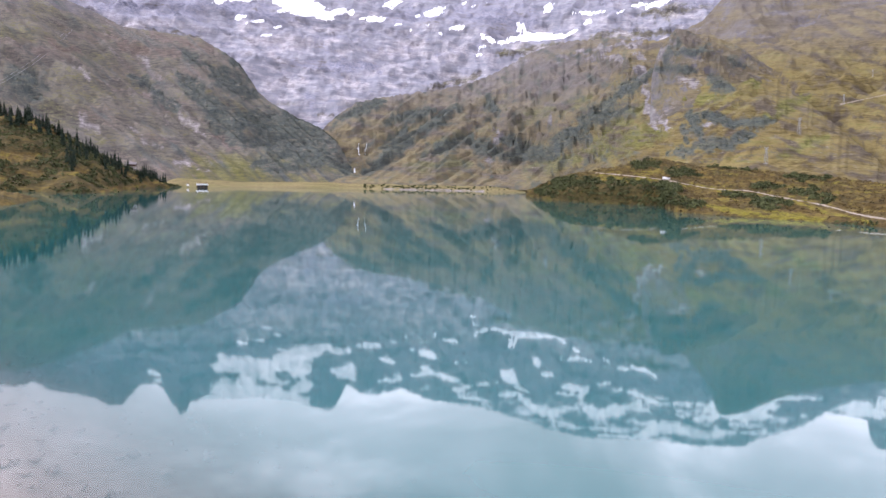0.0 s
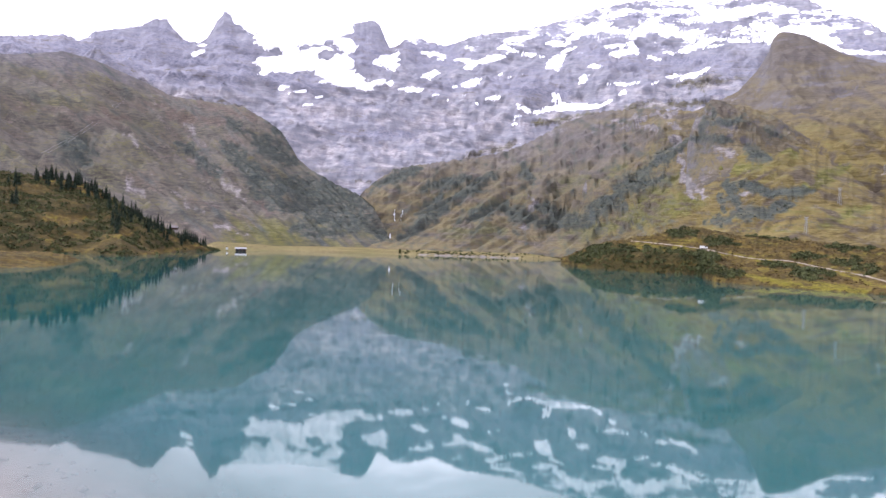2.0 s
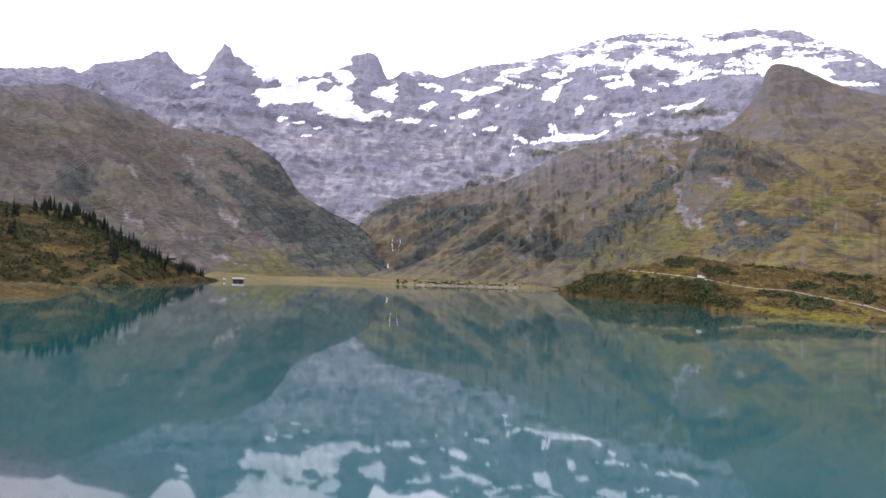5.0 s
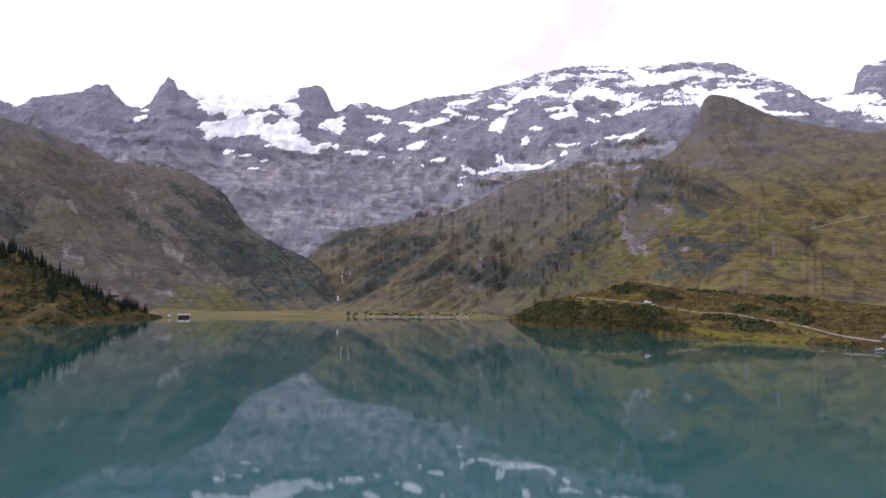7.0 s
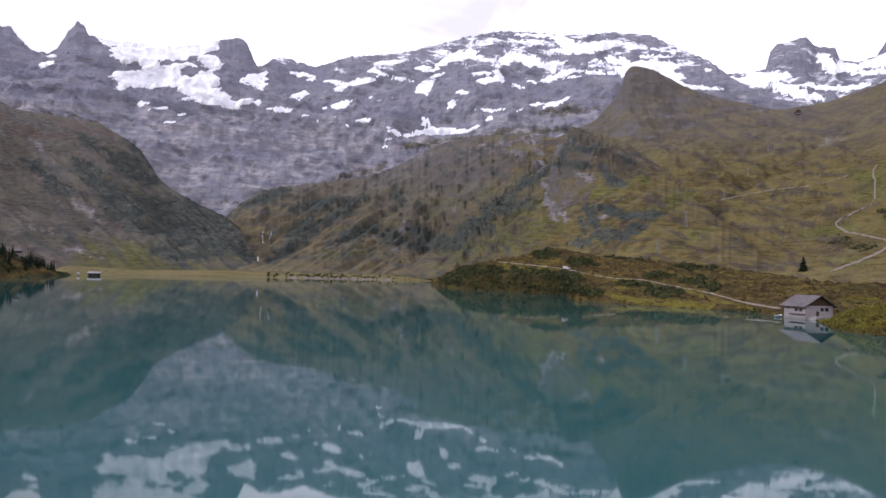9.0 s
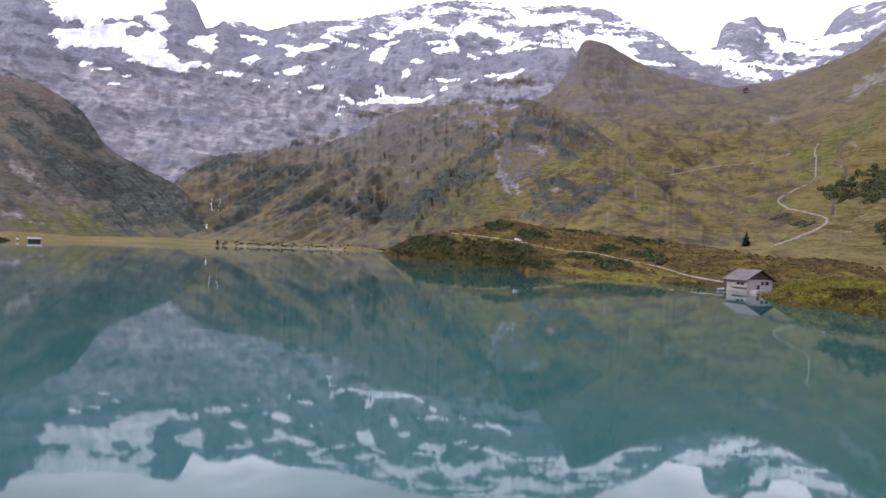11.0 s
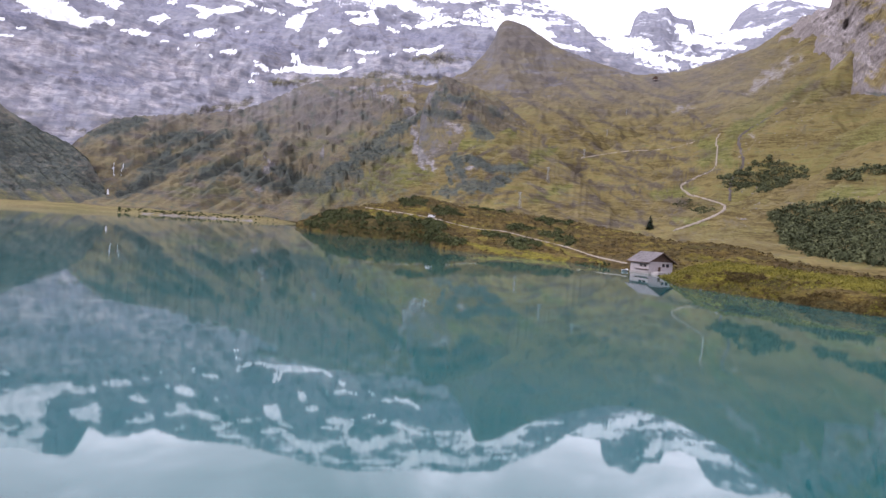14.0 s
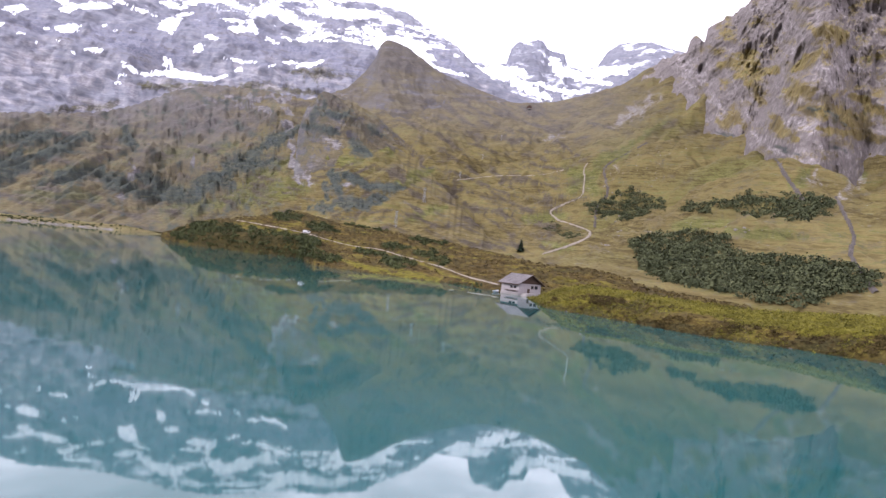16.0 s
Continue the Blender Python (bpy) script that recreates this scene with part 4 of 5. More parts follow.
KNOLL_DARK = [(9, 0.02, 11, 0.39, 0.55), (10.6, -0.46, 15.6, 0.15, 0.67), (11.1, -0.95, 14, -0.72, 0.43), (15.6, 0.31, 17.4, -0.14, 0.46), (14.3, 1.61, 16.2, 1.88, 0.27),
    (16.8, 1.32, 19.2, 1.11, 0.27), (16.6, -0.98, 18.1, -0.95, 0.4), (18.1, -1.19, 19.3, -0.99, 0.27), (22.6, -0.83, 24.5, -1.01, 0.4), (26.5, -0.41, 27.6, -0.53, 0.27),
    (22.8, 0.21, 24.4, 0.24, 0.21), (25, -0.14, 26.8, -0.02, 0.21), (27.3, -2.3, 30.6, -2.38, 0.18), (19.6, 1.67, 22.8, 1.55, 0.15), (24.5, 0.94, 27.3, 0.9, 0.12),
    (20.6, -0.32, 22.6, -0.35, 0.12)]
KNOLL_GREEN = [(19, -1.08, 24.1, -1.88, 0.21), (24.1, -1.73, 27.3, -1.92, 0.27), (23.2, -1.28, 26.1, -1.66, 0.18), (25.5, -0.9, 30.6, -2.09, 0.12), (17.8, 0.35, 22.6, -0.19, 0.09),
    (12.2, 0.75, 16.4, 0.66, 0.15)]
BANK_GREEN = [(35.3, -1.93, 40.4, -1.15, 0.31), (40.4, -1.39, 47, -1.64, 0.31), (47, -1.64, 51.4, -2.29, 0.4), (51.4, -2.18, 58.3, -2.17, 0.58), (46.1, -1.87, 47.9, -2.36, 0.31),
    (38.6, -2.95, 39.6, -3.09, 0.31)]
BANK_DARK = [(40, -2.54, 45.2, -2.33, 0.4), (43.9, -3.56, 46.2, -3.4, 0.22), (54.8, -3.32, 58.4, -3.02, 0.31), (34.6, -2.87, 40.1, -3.52, 0.18), (40.2, -3.89, 51.5, -4, 0.18),
    (51.5, -4.11, 58.6, -4.39, 0.18)]

mb, me_ = massif.B, massif.rise
streaky = fbm(mb * 0.9 + 0.5 * me_, me_ * 2.6 - 0.3 * mb, 5, 33, 0.66)
massif.masks["grass"] = np.maximum(0.36 + 0.6 * massif.zone(MASSIF_BROWN, 1.3), 0.3 * smooth(me_, 9.5, 6)) + 0.3 * massif.wobble(150)
massif.masks["scree"] = np.maximum(0.3 + 0.45 * massif.zone(MASSIF_PALE, 1.6), 0.32 + 0.4 * fbm(mb * 0.8 + 0.4 * me_, me_ * 2.0, 4, 15, 0.6) - 0.25 * smooth(me_, 12, 14))
lines = fbm(mb * 0.7 + 0.2 * me_, me_ * 7 + mb * 0.9, 5, 8, 0.6, True)
massif.masks["dusting"] = smooth(me_, 13.2, 16.5) * smooth(mb, -9.5, -7) * (0.02 + 0.36 * lines + 0.35 * fbm(mb * 0.5, me_ * 1.5, 3, 18))
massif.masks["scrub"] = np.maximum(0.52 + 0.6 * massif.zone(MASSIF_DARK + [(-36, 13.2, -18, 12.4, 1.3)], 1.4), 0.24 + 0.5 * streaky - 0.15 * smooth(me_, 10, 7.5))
far_peaks.masks["dusting"] = 0.3 + 0.3 * far_peaks.wobble(110, 8)
far_peaks.masks["scrub"] = 0.25 + 0.6 * fbm(far_peaks.B * 0.6, far_peaks.rise * 3.5, 5, 34, 0.6)

ls = left_slope
runnels = fbm((ls.B + 1.14 * ls.rise) * 1.6, (ls.rise - ls.B) * 0.2, 3, 66, 0.6)
ls.masks["grass"] = 1.15 - 0.8 * smooth(ls.rise, 9.8, 12.0) + 0.3 * ls.wobble(150)
ls.masks["lush"] = 0.2 + 0.35 * ls.wobble(200, 6) + 0.5 * smooth(ls.rise, 2.6, 0.8) * smooth(ls.B, -21, -17)
ls.masks["heath"] = np.maximum(0.38 + 0.5 * ls.zone(LEFT_BROWN, 1.4), 0.26 + 0.4 * ls.wobble(110, 8) + 0.35 * runnels)
ls.masks["scrub"] = np.maximum(0.6 + 0.8 * ls.zone(LEFT_SCRUB, 1.4), 0.14 + 0.2 * smooth(ls.B, -18, -14) + 0.55 * runnels + 0.25 * ls.wobble(90, 9))
ls.masks["scree"] = np.maximum(0.28 + 0.45 * ls.zone(LEFT_SCREE, 1.4), 0.1 + 0.4 * runnels * smooth(ls.B, -27, -24) * (1 - smooth(ls.B, -18, -15))) - 0.25 * smooth(ls.rise, 0.8, 0.3)

for hill in (crag_hill, alp):
    fall = hill.rise + 0.3 * (hill.B - 30) * smooth(hill.B, 18, 24) * (1 - smooth(hill.B, 34, 40)) - 0.35 * (hill.B - 44) * smooth(hill.B, 38, 42)
    terrace = fbm(hill.B * 0.5, fall * 2.2, 3, 77, 0.6)
    right = smooth(hill.B, 34, 39)
    steep = smooth(hill.normal[..., 2], 0.62, 0.42)
    rocky = hill.zone(CRAG_ROCK, 1.2)
    slabs = hill.zone(PALE_SLABS, 1.6)
    hill.masks["grass"] = 1.3 - 1.1 * np.clip(0.2 + np.maximum(rocky, slabs), 0, 1) - 0.6 * steep * (hill is crag_hill) + 0.2 * hill.wobble(120)
    hill.masks["lush"] = np.maximum(0.54 + 0.5 * hill.zone(CRAG_GREEN + ALP_GREEN, 1.0), 0.14 + 0.4 * hill.wobble(170, 6) + 0.12 * right) - 0.1 * smooth(hill.rise, 8, 11)
    hill.masks["heath"] = np.maximum(0.36 + 0.5 * hill.zone(CRAG_BROWN + ALP_HEATH, 1.2), 0.32 + 0.6 * terrace * (1 - 0.5 * right) - 0.1 * right + 0.12 * smooth(hill.rise, 9, 11))
    hill.masks["scrub"] = np.maximum(0.58 + 0.7 * hill.zone(CRAG_SCRUB + SHOULDER_SCRUB, 1.1), (0.22 + 0.5 * fbm(hill.B * 1.1 - 0.8 * hill.rise, hill.rise * 1.1 + 0.6 * hill.B, 3, 71, 0.6)) * smooth(hill.B, 18, 13))
    hill.masks["scree"] = np.maximum(np.maximum(0.16 + 0.42 * hill.zone(ALP_SCREE, 1.4), 0.28 + 0.5 * np.maximum(rocky, slabs)), 0.22 * fbm(hill.B * 2.4, hill.rise * 2.8, 2, 73, 0.65) * (hill is crag_hill))
buttress.masks["grass"] = 0.85 + 0.4 * fbm(buttress.B * 0.9, buttress.rise * 1.6, 4, 23) - 0.2 * smooth(buttress.B, 16.4, 15.7) - 0.35 * smooth(buttress.normal[..., 2], 0.5, 0.35)
buttress.masks["lush"] = 0.2 + 0.4 * buttress.wobble(120, 6)
buttress.masks["heath"] = 0.4 + 0.4 * buttress.wobble(60, 16)
buttress.masks["scrub"] = np.maximum(0.25 + 0.4 * buttress.wobble(45, 14), 0.38 + 0.5 * buttress.zone(SHOULDER_SCRUB, 1.0))
buttress.masks["scree"] = np.maximum(0.05 + 0.35 * buttress.wobble(30, 17), 0.3 + 0.5 * buttress.zone(CRAG_ROCK, 1.2))
dome.masks["grass"] = 0.7 + 0.5 * fbm(dome.B * 0.4, dome.rise * 4, 4, 37, 0.6) + 0.35 * dome.wobble(140) - 0.45 * np.clip(strokes([(20.6, 14.8, 20.2, 12.0, 0.7)], dome.B, dome.rise), 0, 1)
dome.masks["heath"] = 0.36 + 0.35 * smooth(dome.rise, 12.4, 14) + 0.4 * fbm(dome.B * 0.5, dome.rise * 1.6, 4, 36)
ledges = fbm(cliff.B * 0.7 + 0.5 * cliff.rise, cliff.rise * 1.1 - 0.3 * cliff.B, 5, 19, 0.6)
cliff.masks["grass"] = np.maximum(0.5 + 0.7 * cliff.zone(CLIFF_TURF, 1.0), 0.2 + 0.35 * smooth(cliff.normal[..., 2], 0.45, 0.75) + 0.5 * ledges - 0.25 * smooth(cliff.B, 47, 44) - 0.1 * smooth(cliff.rise, 17, 20))
cliff.masks["lush"] += 0.25
cliff.masks["heath"] = 0.25 + 0.5 * cliff.wobble(60, 15)
cliff.masks["scrub"] = 0.3 + 0.5 * cliff.zone(CLIFF_SCRUB, 1.0)
cliff.masks["scree"] = np.minimum(1.0 - cliff.masks["grass"], np.maximum(0.2 + 0.4 * cliff.zone(CLIFF_PALE, 1.6), 0.02 + 0.45 * fbm(cliff.B * 1.3 + 0.6 * cliff.rise, cliff.rise * 0.8, 4, 29, 0.6)))
for k, hill in enumerate((knoll, bank, left_hill, spit)):
    hill.masks["grass"] += 1.4
    speck = fbm(hill.B * 2.2, hill.rise * 9, 4, 82 + k, 0.62)
    hill.masks["lush"] = (0.28, 0.42, 0.1, 0.25)[k] + 0.4 * hill.wobble((30, 18, 30, 30)[k], 6)
    hill.masks["heath"] = (0.46, 0.22, 0.4, 0.42)[k] + 0.45 * speck + 0.35 * hill.wobble((14, 7, 20, 14)[k], 18)
    hill.masks["scrub"] = (0.32, 0.2, 0.8, 0.4)[k] + 0.4 * hill.wobble((20, 9, 45, 20)[k], 12) + 0.25 * speck
verdant = knoll.zone(KNOLL_GREEN, 0.8)
knoll.masks["lush"] = np.maximum(knoll.masks["lush"], 0.4 + 0.4 * verdant)
knoll.masks["heath"] -= 0.5 * np.clip(verdant + 0.3, 0, 1)
knoll.masks["scrub"] = np.maximum(knoll.masks["scrub"] - 0.5 * np.clip(verdant + 0.3, 0, 1), 0.4 + 0.5 * knoll.zone(KNOLL_DARK + KNOLL_FRINGE, 0.9))
# the bank's brink is fresh green above, heathy and eroded towards the water
brink = (np.arange(bank.B.shape[0])[:, None] / bank.rows) + 0.18 * bank.wobble(14, 5)
verdant = np.maximum(bank.zone(BANK_GREEN, 0.9), 2.2 * (brink - 0.62)) + 0.4 * bank.wobble(9, 7)
bank.masks["lush"] = np.maximum(bank.masks["lush"], 0.72 + 0.5 * verdant)
bank.masks["heath"] += 0.05 * smooth(brink, 0.5, 0.1) - 0.8 * np.clip(verdant + 0.5, 0, 1)
# BANK_DARK: eroded waterline, and the shade of hollows put into the scrub colour
bank.masks["scrub"] = np.maximum(bank.masks["scrub"] + 0.6 * smooth(brink, 0.13, 0.03), 0.48 + 0.5 * bank.zone(BANK_DARK, 1.0))
meadows = left_hill.zone(HILL_MEADOW, 0.8)
left_hill.masks["scrub"] -= 0.7 * np.clip(meadows + 0.35, 0, 1)
left_hill.masks["lush"] += 0.2 * np.clip(meadows + 0.35, 0, 1)

# distance haze over the far and high slopes, put into their colour
crag_hill.masks["haze"] = 0.5 * smooth(crag_hill.B, 14, 5) + smooth(crag_hill.B, 20, 11) * smooth(crag_hill.rise, 3.0, 8.0) * (0.7 + 0.4 * crag_hill.wobble(150, 41) - 0.5 * np.clip(crag_hill.zone(CRAG_GREEN, 0.9) + 0.3, 0, 1))
buttress.masks["haze"] = 0.45 + 0 * buttress.B
dome.masks["haze"] = 0.8 + 0.3 * dome.wobble(150, 41)
alp.masks["haze"] = 0.65 * smooth(alp.rise, 7.5, 11.5) * smooth(alp.B, 45, 36)
ls.masks["haze"] = 0.25 + 0.3 * ls.wobble(200, 41)
cliff.masks["haze"] = 0.15 + 0 * cliff.B

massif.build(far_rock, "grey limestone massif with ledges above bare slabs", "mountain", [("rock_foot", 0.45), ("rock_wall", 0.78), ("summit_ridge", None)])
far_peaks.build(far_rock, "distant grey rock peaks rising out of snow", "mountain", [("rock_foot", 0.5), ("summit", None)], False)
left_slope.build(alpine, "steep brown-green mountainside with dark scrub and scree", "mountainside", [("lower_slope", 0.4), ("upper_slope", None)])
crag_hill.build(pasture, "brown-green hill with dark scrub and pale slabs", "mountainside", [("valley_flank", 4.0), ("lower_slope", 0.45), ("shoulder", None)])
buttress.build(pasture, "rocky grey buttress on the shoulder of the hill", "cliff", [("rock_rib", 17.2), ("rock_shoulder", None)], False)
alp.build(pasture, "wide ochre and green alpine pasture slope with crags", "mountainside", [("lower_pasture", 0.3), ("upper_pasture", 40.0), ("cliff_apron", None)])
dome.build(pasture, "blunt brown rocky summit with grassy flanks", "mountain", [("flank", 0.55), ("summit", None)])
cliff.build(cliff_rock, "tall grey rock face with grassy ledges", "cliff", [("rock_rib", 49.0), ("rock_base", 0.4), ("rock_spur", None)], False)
knoll.build(shore_turf, "low hummocky knoll of ochre turf beside the lake", "hill", [("bushy_end", 17.5), ("shore_shelf", 0.3), ("hilltop", None)])
bank.build(shore_turf, "bright green grassy bank along the lake", "bank", [("eroded_edge", 0.35), ("turf_top", None)])
left_hill.build(shore_turf, "dark scrubby hill with ochre meadows by the water", "hill", [("shore_slope", 0.4), ("hilltop", None)])
spit.build(shore_turf, "flat ochre grassy spit reaching into the lake", "bank", [("shore_edge", 0.4), ("turf_top", None)])

for made in massif.drape("glacier", GLACIER, ice_mat, 6, 60, 0.2, 3, 60, GLACIER_ISLANDS):
    tagged(made, "white crevassed glacier tongue below the summit ridge", "glacier")
for made in massif.drape("snowfield", LONG_PATCH, snow_mat, 2.5, 40, 0.25, 3, 20):
    tagged(made, "long hooked patch of white snow on grey slabs", "snowfield", "snow patches")
for k, (hill, patches) in enumerate(((massif, SNOW_WEST), (massif, SNOW_MIDDLE), (massif, SNOW_SUMMIT), (massif, SNOW_EAST), (massif, SNOW_LOW), (far_peaks, FAR_SNOW))):
    for made in hill.drape("snowfield", patches, snow_mat, 2.5, 26, 0.5, 3 + k, 3):
        tagged(made, "white patch of old snow lying on grey rock ledges", "snowfield", "snow patches")


# ---- ground and water ----
SHORE = [(-180, 6), (-100, 14), (-60, 120), (-48, 300), (-33, 560), (-22, 780), (-20, 820), (-15, 960), (-5, 985), (2, 960), (7, 930), (9, 700), (14, 560), (34, 330), (50, 240), (60, 130), (75, 40), (100, 14), (180, 6)]
gb = np.concatenate([np.arange(-180, -48, 3.0), np.arange(-48, 66, 0.15), np.arange(66, 180.1, 3.0)])
gs = np.concatenate([[0.0], np.linspace(0.02, 0.9, 24), np.linspace(0.92, 1.0, 8), 1 + 0.004 * np.arange(1, 14) ** 2, [1.9, 2.4, 3.2]])
GB, GS = np.meshgrid(gb, gs)
shore_r = along(GB, SHORE)
behind = np.abs(GB) > 66
GR = np.where(GS <= 1, GS * shore_r, shore_r + (GS - 1) * np.maximum(shore_r, 260) * np.where(behind, 4, 1))
GR[-1] = 4900
gx, gy = GR * np.sin(np.radians(GB)), GR * np.cos(np.radians(GB))
open_valley = smooth(GB, -21.5, -19.5) * (1 - smooth(GB, 6.5, 8.5))
bed = -0.25 - np.clip((shore_r - GR) * 0.09, 0, 9) * smooth(gy, 14, 70)
meadow = 0.35 + np.clip((GR - shore_r) * 0.045, 0, 16)
land = np.where(behind, 0.35 + np.clip((GR - shore_r) * 0.1, 0, 260), meadow * open_valley - 2.5 * (1 - open_valley))
GZ = np.where(GS < 1, bed, land) + np.where(GS > 1, (0.12 + 0.3 * np.clip((GR - shore_r) / 100, 0, 1)) * fbm(gx / 30, gy / 30, 3, 4), 0.0)
gm = {"grass": np.full_like(GB, 1.4), "lush": 0.3 + 0.4 * fbm(gx / 60, gy / 60, 3, 6), "scrub": 0.1 + 0.4 * fbm(GB * 2, GR / 40, 3, 9),
      "scree": np.where(GS < 0.995, 1.0, (0.45 + 0.7 * fbm(GB * 1.5, GR / 18, 3, 5)) * (GB > -4.6) * (GB < 3.2) * smooth(GR - shore_r, 60, 20)), "dusting": np.zeros_like(GB)}
ground = tagged(new("ground", mesh_of("ground", np.stack([gx, gy, GZ], -1).reshape(-1, 3), grid_faces(*GB.shape), meadow_turf, True, gm)), "flat ochre valley meadow around the lake", "ground", kind="structure")

wr = np.concatenate([[0.0], np.linspace(1, 60, 60), np.geomspace(62, 1000, 50)])
WB, WR = np.meshgrid(np.arange(-180, 181, 3.0), wr)
wx, wy = WR * np.sin(np.radians(WB)), WR * np.cos(np.radians(WB))
near_left = smooth(wy + 0.9 * wx, 22, 2) * smooth(WR, 60, 30)
water = tagged(new("lake_water", mesh_of("lake_water", np.stack([wx, wy, 0 * wx], -1).reshape(-1, 3), grid_faces(*WB.shape), water_mat, True, {"shallow": near_left})), "still turquoise glacial lake water", "water", kind="structure")


# ---- things ----
rng = np.random.default_rng(5)


def part(name, bm, material, parent, label=""):
    """Links a bmesh as one mesh under a thing or a part."""
    me = bpy.data.meshes.new(name)
    bmesh.ops.recalc_face_normals(bm, faces=bm.faces)
    bm.to_mesh(me)
    bm.free()
    me.materials.append(material)
    ob = new(name, me)
    ob.parent = parent
    return tagged(ob, label) if label else ob


def thing(name, m, label, category, group=""):
    ob = new(name)
    ob.matrix_basis = m
    return tagged(ob, label, category, group)


def box(bm, x0, x1, y0, y1, z0, z1, bevel=0.0):
    made = bmesh.ops.create_cube(bm, size=1.0, matrix=Matrix.LocRotScale(((x0 + x1) / 2, (y0 + y1) / 2, (z0 + z1) / 2), None, (x1 - x0, y1 - y0, z1 - z0)))
    if bevel:
        edges = list({e for v in made["verts"] for e in v.link_edges})
        bmesh.ops.bevel(bm, geom=edges, offset=bevel, segments=1, affect="EDGES")
    return bm


def boxed(*args):
    return box(bmesh.new(), *args)


def prism(points, y0, y1):
    """A solid with the outline points (x, z) between y0 and y1."""
    bm = bmesh.new()
    a = [bm.verts.new((x, y0, z)) for x, z in points]
    b = [bm.verts.new((x, y1, z)) for x, z in points]
    bm.faces.new(a)
    bm.faces.new(b[::-1])
    for k in range(len(points)):
        j = (k + 1) % len(points)
        bm.faces.new((a[k], b[k], b[j], a[j]))
    return bm


def rod(bm, a, b, r0, r1=None, sides=6):
    a, b = Vector(a), Vector(b)
    m = Matrix.Translation((a + b) / 2) @ (b - a).to_track_quat("Z", "Y").to_matrix().to_4x4()
    bmesh.ops.create_cone(bm, cap_ends=True, segments=sides, radius1=r0, radius2=r0 if r1 is None else r1, depth=(b - a).length, matrix=m)
    return bm


def tufts(name, places, sizes, mat, quads, flat, label, category, blade_w=0.35, rise=0.0):
    """Many clumps of leaf sprays in one mesh: each a rough dome of small leaning quads, none like the next."""
    n = len(places)
    d = rng.normal(size=(n, quads, 3))
    d[..., 2] = np.abs(d[..., 2]) * 0.9 + rise
    d /= np.linalg.norm(d, axis=-1, keepdims=True)
    reach = (0.55 + 0.5 * rng.random((n, quads, 1))) * sizes[:, None, None]
    c = places[:, None, :] + d * reach * np.array([1, 1, flat])
    side = np.cross(d, rng.normal(size=d.shape))
    side /= np.linalg.norm(side, axis=-1, keepdims=True)
    up = np.cross(side, d) * 0.8 + d * 0.5
    w = blade_w * sizes[:, None, None] * (0.6 + 0.8 * rng.random((n, quads, 1)))
    V = np.stack([c - side * w - up * w * 0.5, c + side * w - up * w * 0.6, c + side * w * 0.6 + up * w, c - side * w * 0.7 + up * w * 0.9], 2)
    V = V + 0.2 * w[:, :, None, :] * rng.normal(size=V.shape)
    ob = new(name, mesh_of(name, V.reshape(-1, 3), np.arange(n * quads * 4).reshape(-1, 4), mat, False))
    return tagged(ob, label, category, kind="stuff")


# alder thickets on the right-hand alp
for strokes_of, count, size in zip(THICKETS, (800, 750, 260, 2600), (2.7, 2.8, 1.5, 2.3)):
    where = alp.inside(strokes_of, 30, 0.45) + 0.18
    spots = alp.scatter(where, count, rng)
    tufts("alder_thicket", spots, size * (0.45 + 1.0 * rng.random(count)), thicket_leaf, 32, 0.95, "dense dark green alder scrub on the pasture slope", "shrubs", 0.16)
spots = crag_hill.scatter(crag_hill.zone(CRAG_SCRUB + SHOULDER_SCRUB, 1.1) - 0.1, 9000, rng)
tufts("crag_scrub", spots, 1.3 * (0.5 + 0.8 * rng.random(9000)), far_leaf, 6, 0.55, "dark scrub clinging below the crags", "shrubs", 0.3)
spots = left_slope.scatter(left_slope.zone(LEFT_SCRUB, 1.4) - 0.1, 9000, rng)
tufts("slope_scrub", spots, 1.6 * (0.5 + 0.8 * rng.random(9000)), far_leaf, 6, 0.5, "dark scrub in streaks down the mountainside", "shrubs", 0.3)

# bushes by the lake
KNOLL_PATH = [(11.55, 1.11), (14.27, 0.9), (16.68, 0.64), (18.65, 0.27), (20.39, 0.03), (22.33, -0.03), (24.26, -0.39), (27.2, -0.91), (29.27, -1.46), (31.9, -1.85)]
verge = strokes([(*a, *c, 0.22) for a, c in zip(KNOLL_PATH, KNOLL_PATH[1:])], knoll.B, knoll.rise + 0.08)
spots = knoll.scatter(np.minimum(knoll.zone(KNOLL_DARK + KNOLL_FRINGE, 0.9) - 0.1, -verge), 2400, rng)
tufts("lakeside_bushes", spots, 1.9 * (0.4 + 0.8 * rng.random(2400)), alder_leaf, 30, 0.85, "dark green bushes crowding the lake shore", "shrubs", 0.17)
spots = knoll.scatter(np.minimum(knoll.masks["heath"] - 0.45, -verge), 10000, rng)
tufts("heather", spots, 0.52 * (0.5 + 1.0 * rng.random(10000)), heath, 6, 0.5, "brown heather hummocks on the knoll", "heather", 0.3)
spots = left_hill.scatter(np.minimum(left_hill.wobble(45, 12) + 0.35, -meadows - 0.1), 3600, rng)
tufts("hillside_bushes", spots, 2.0 * (0.5 + 0.9 * rng.random(3600)), alder_leaf, 18, 0.8, "dark bushes covering the wooded hill", "shrubs", 0.2)
b0, d0 = rng.normal(-1.5, 3.5, 160).clip(-6, 7.5), 5 + 110 * rng.random(160)
r0 = along(b0, SHORE) + d0
spots = np.stack([r0 * np.sin(np.radians(b0)), r0 * np.cos(np.radians(b0)), 0.6 + d0 * 0.045], -1)
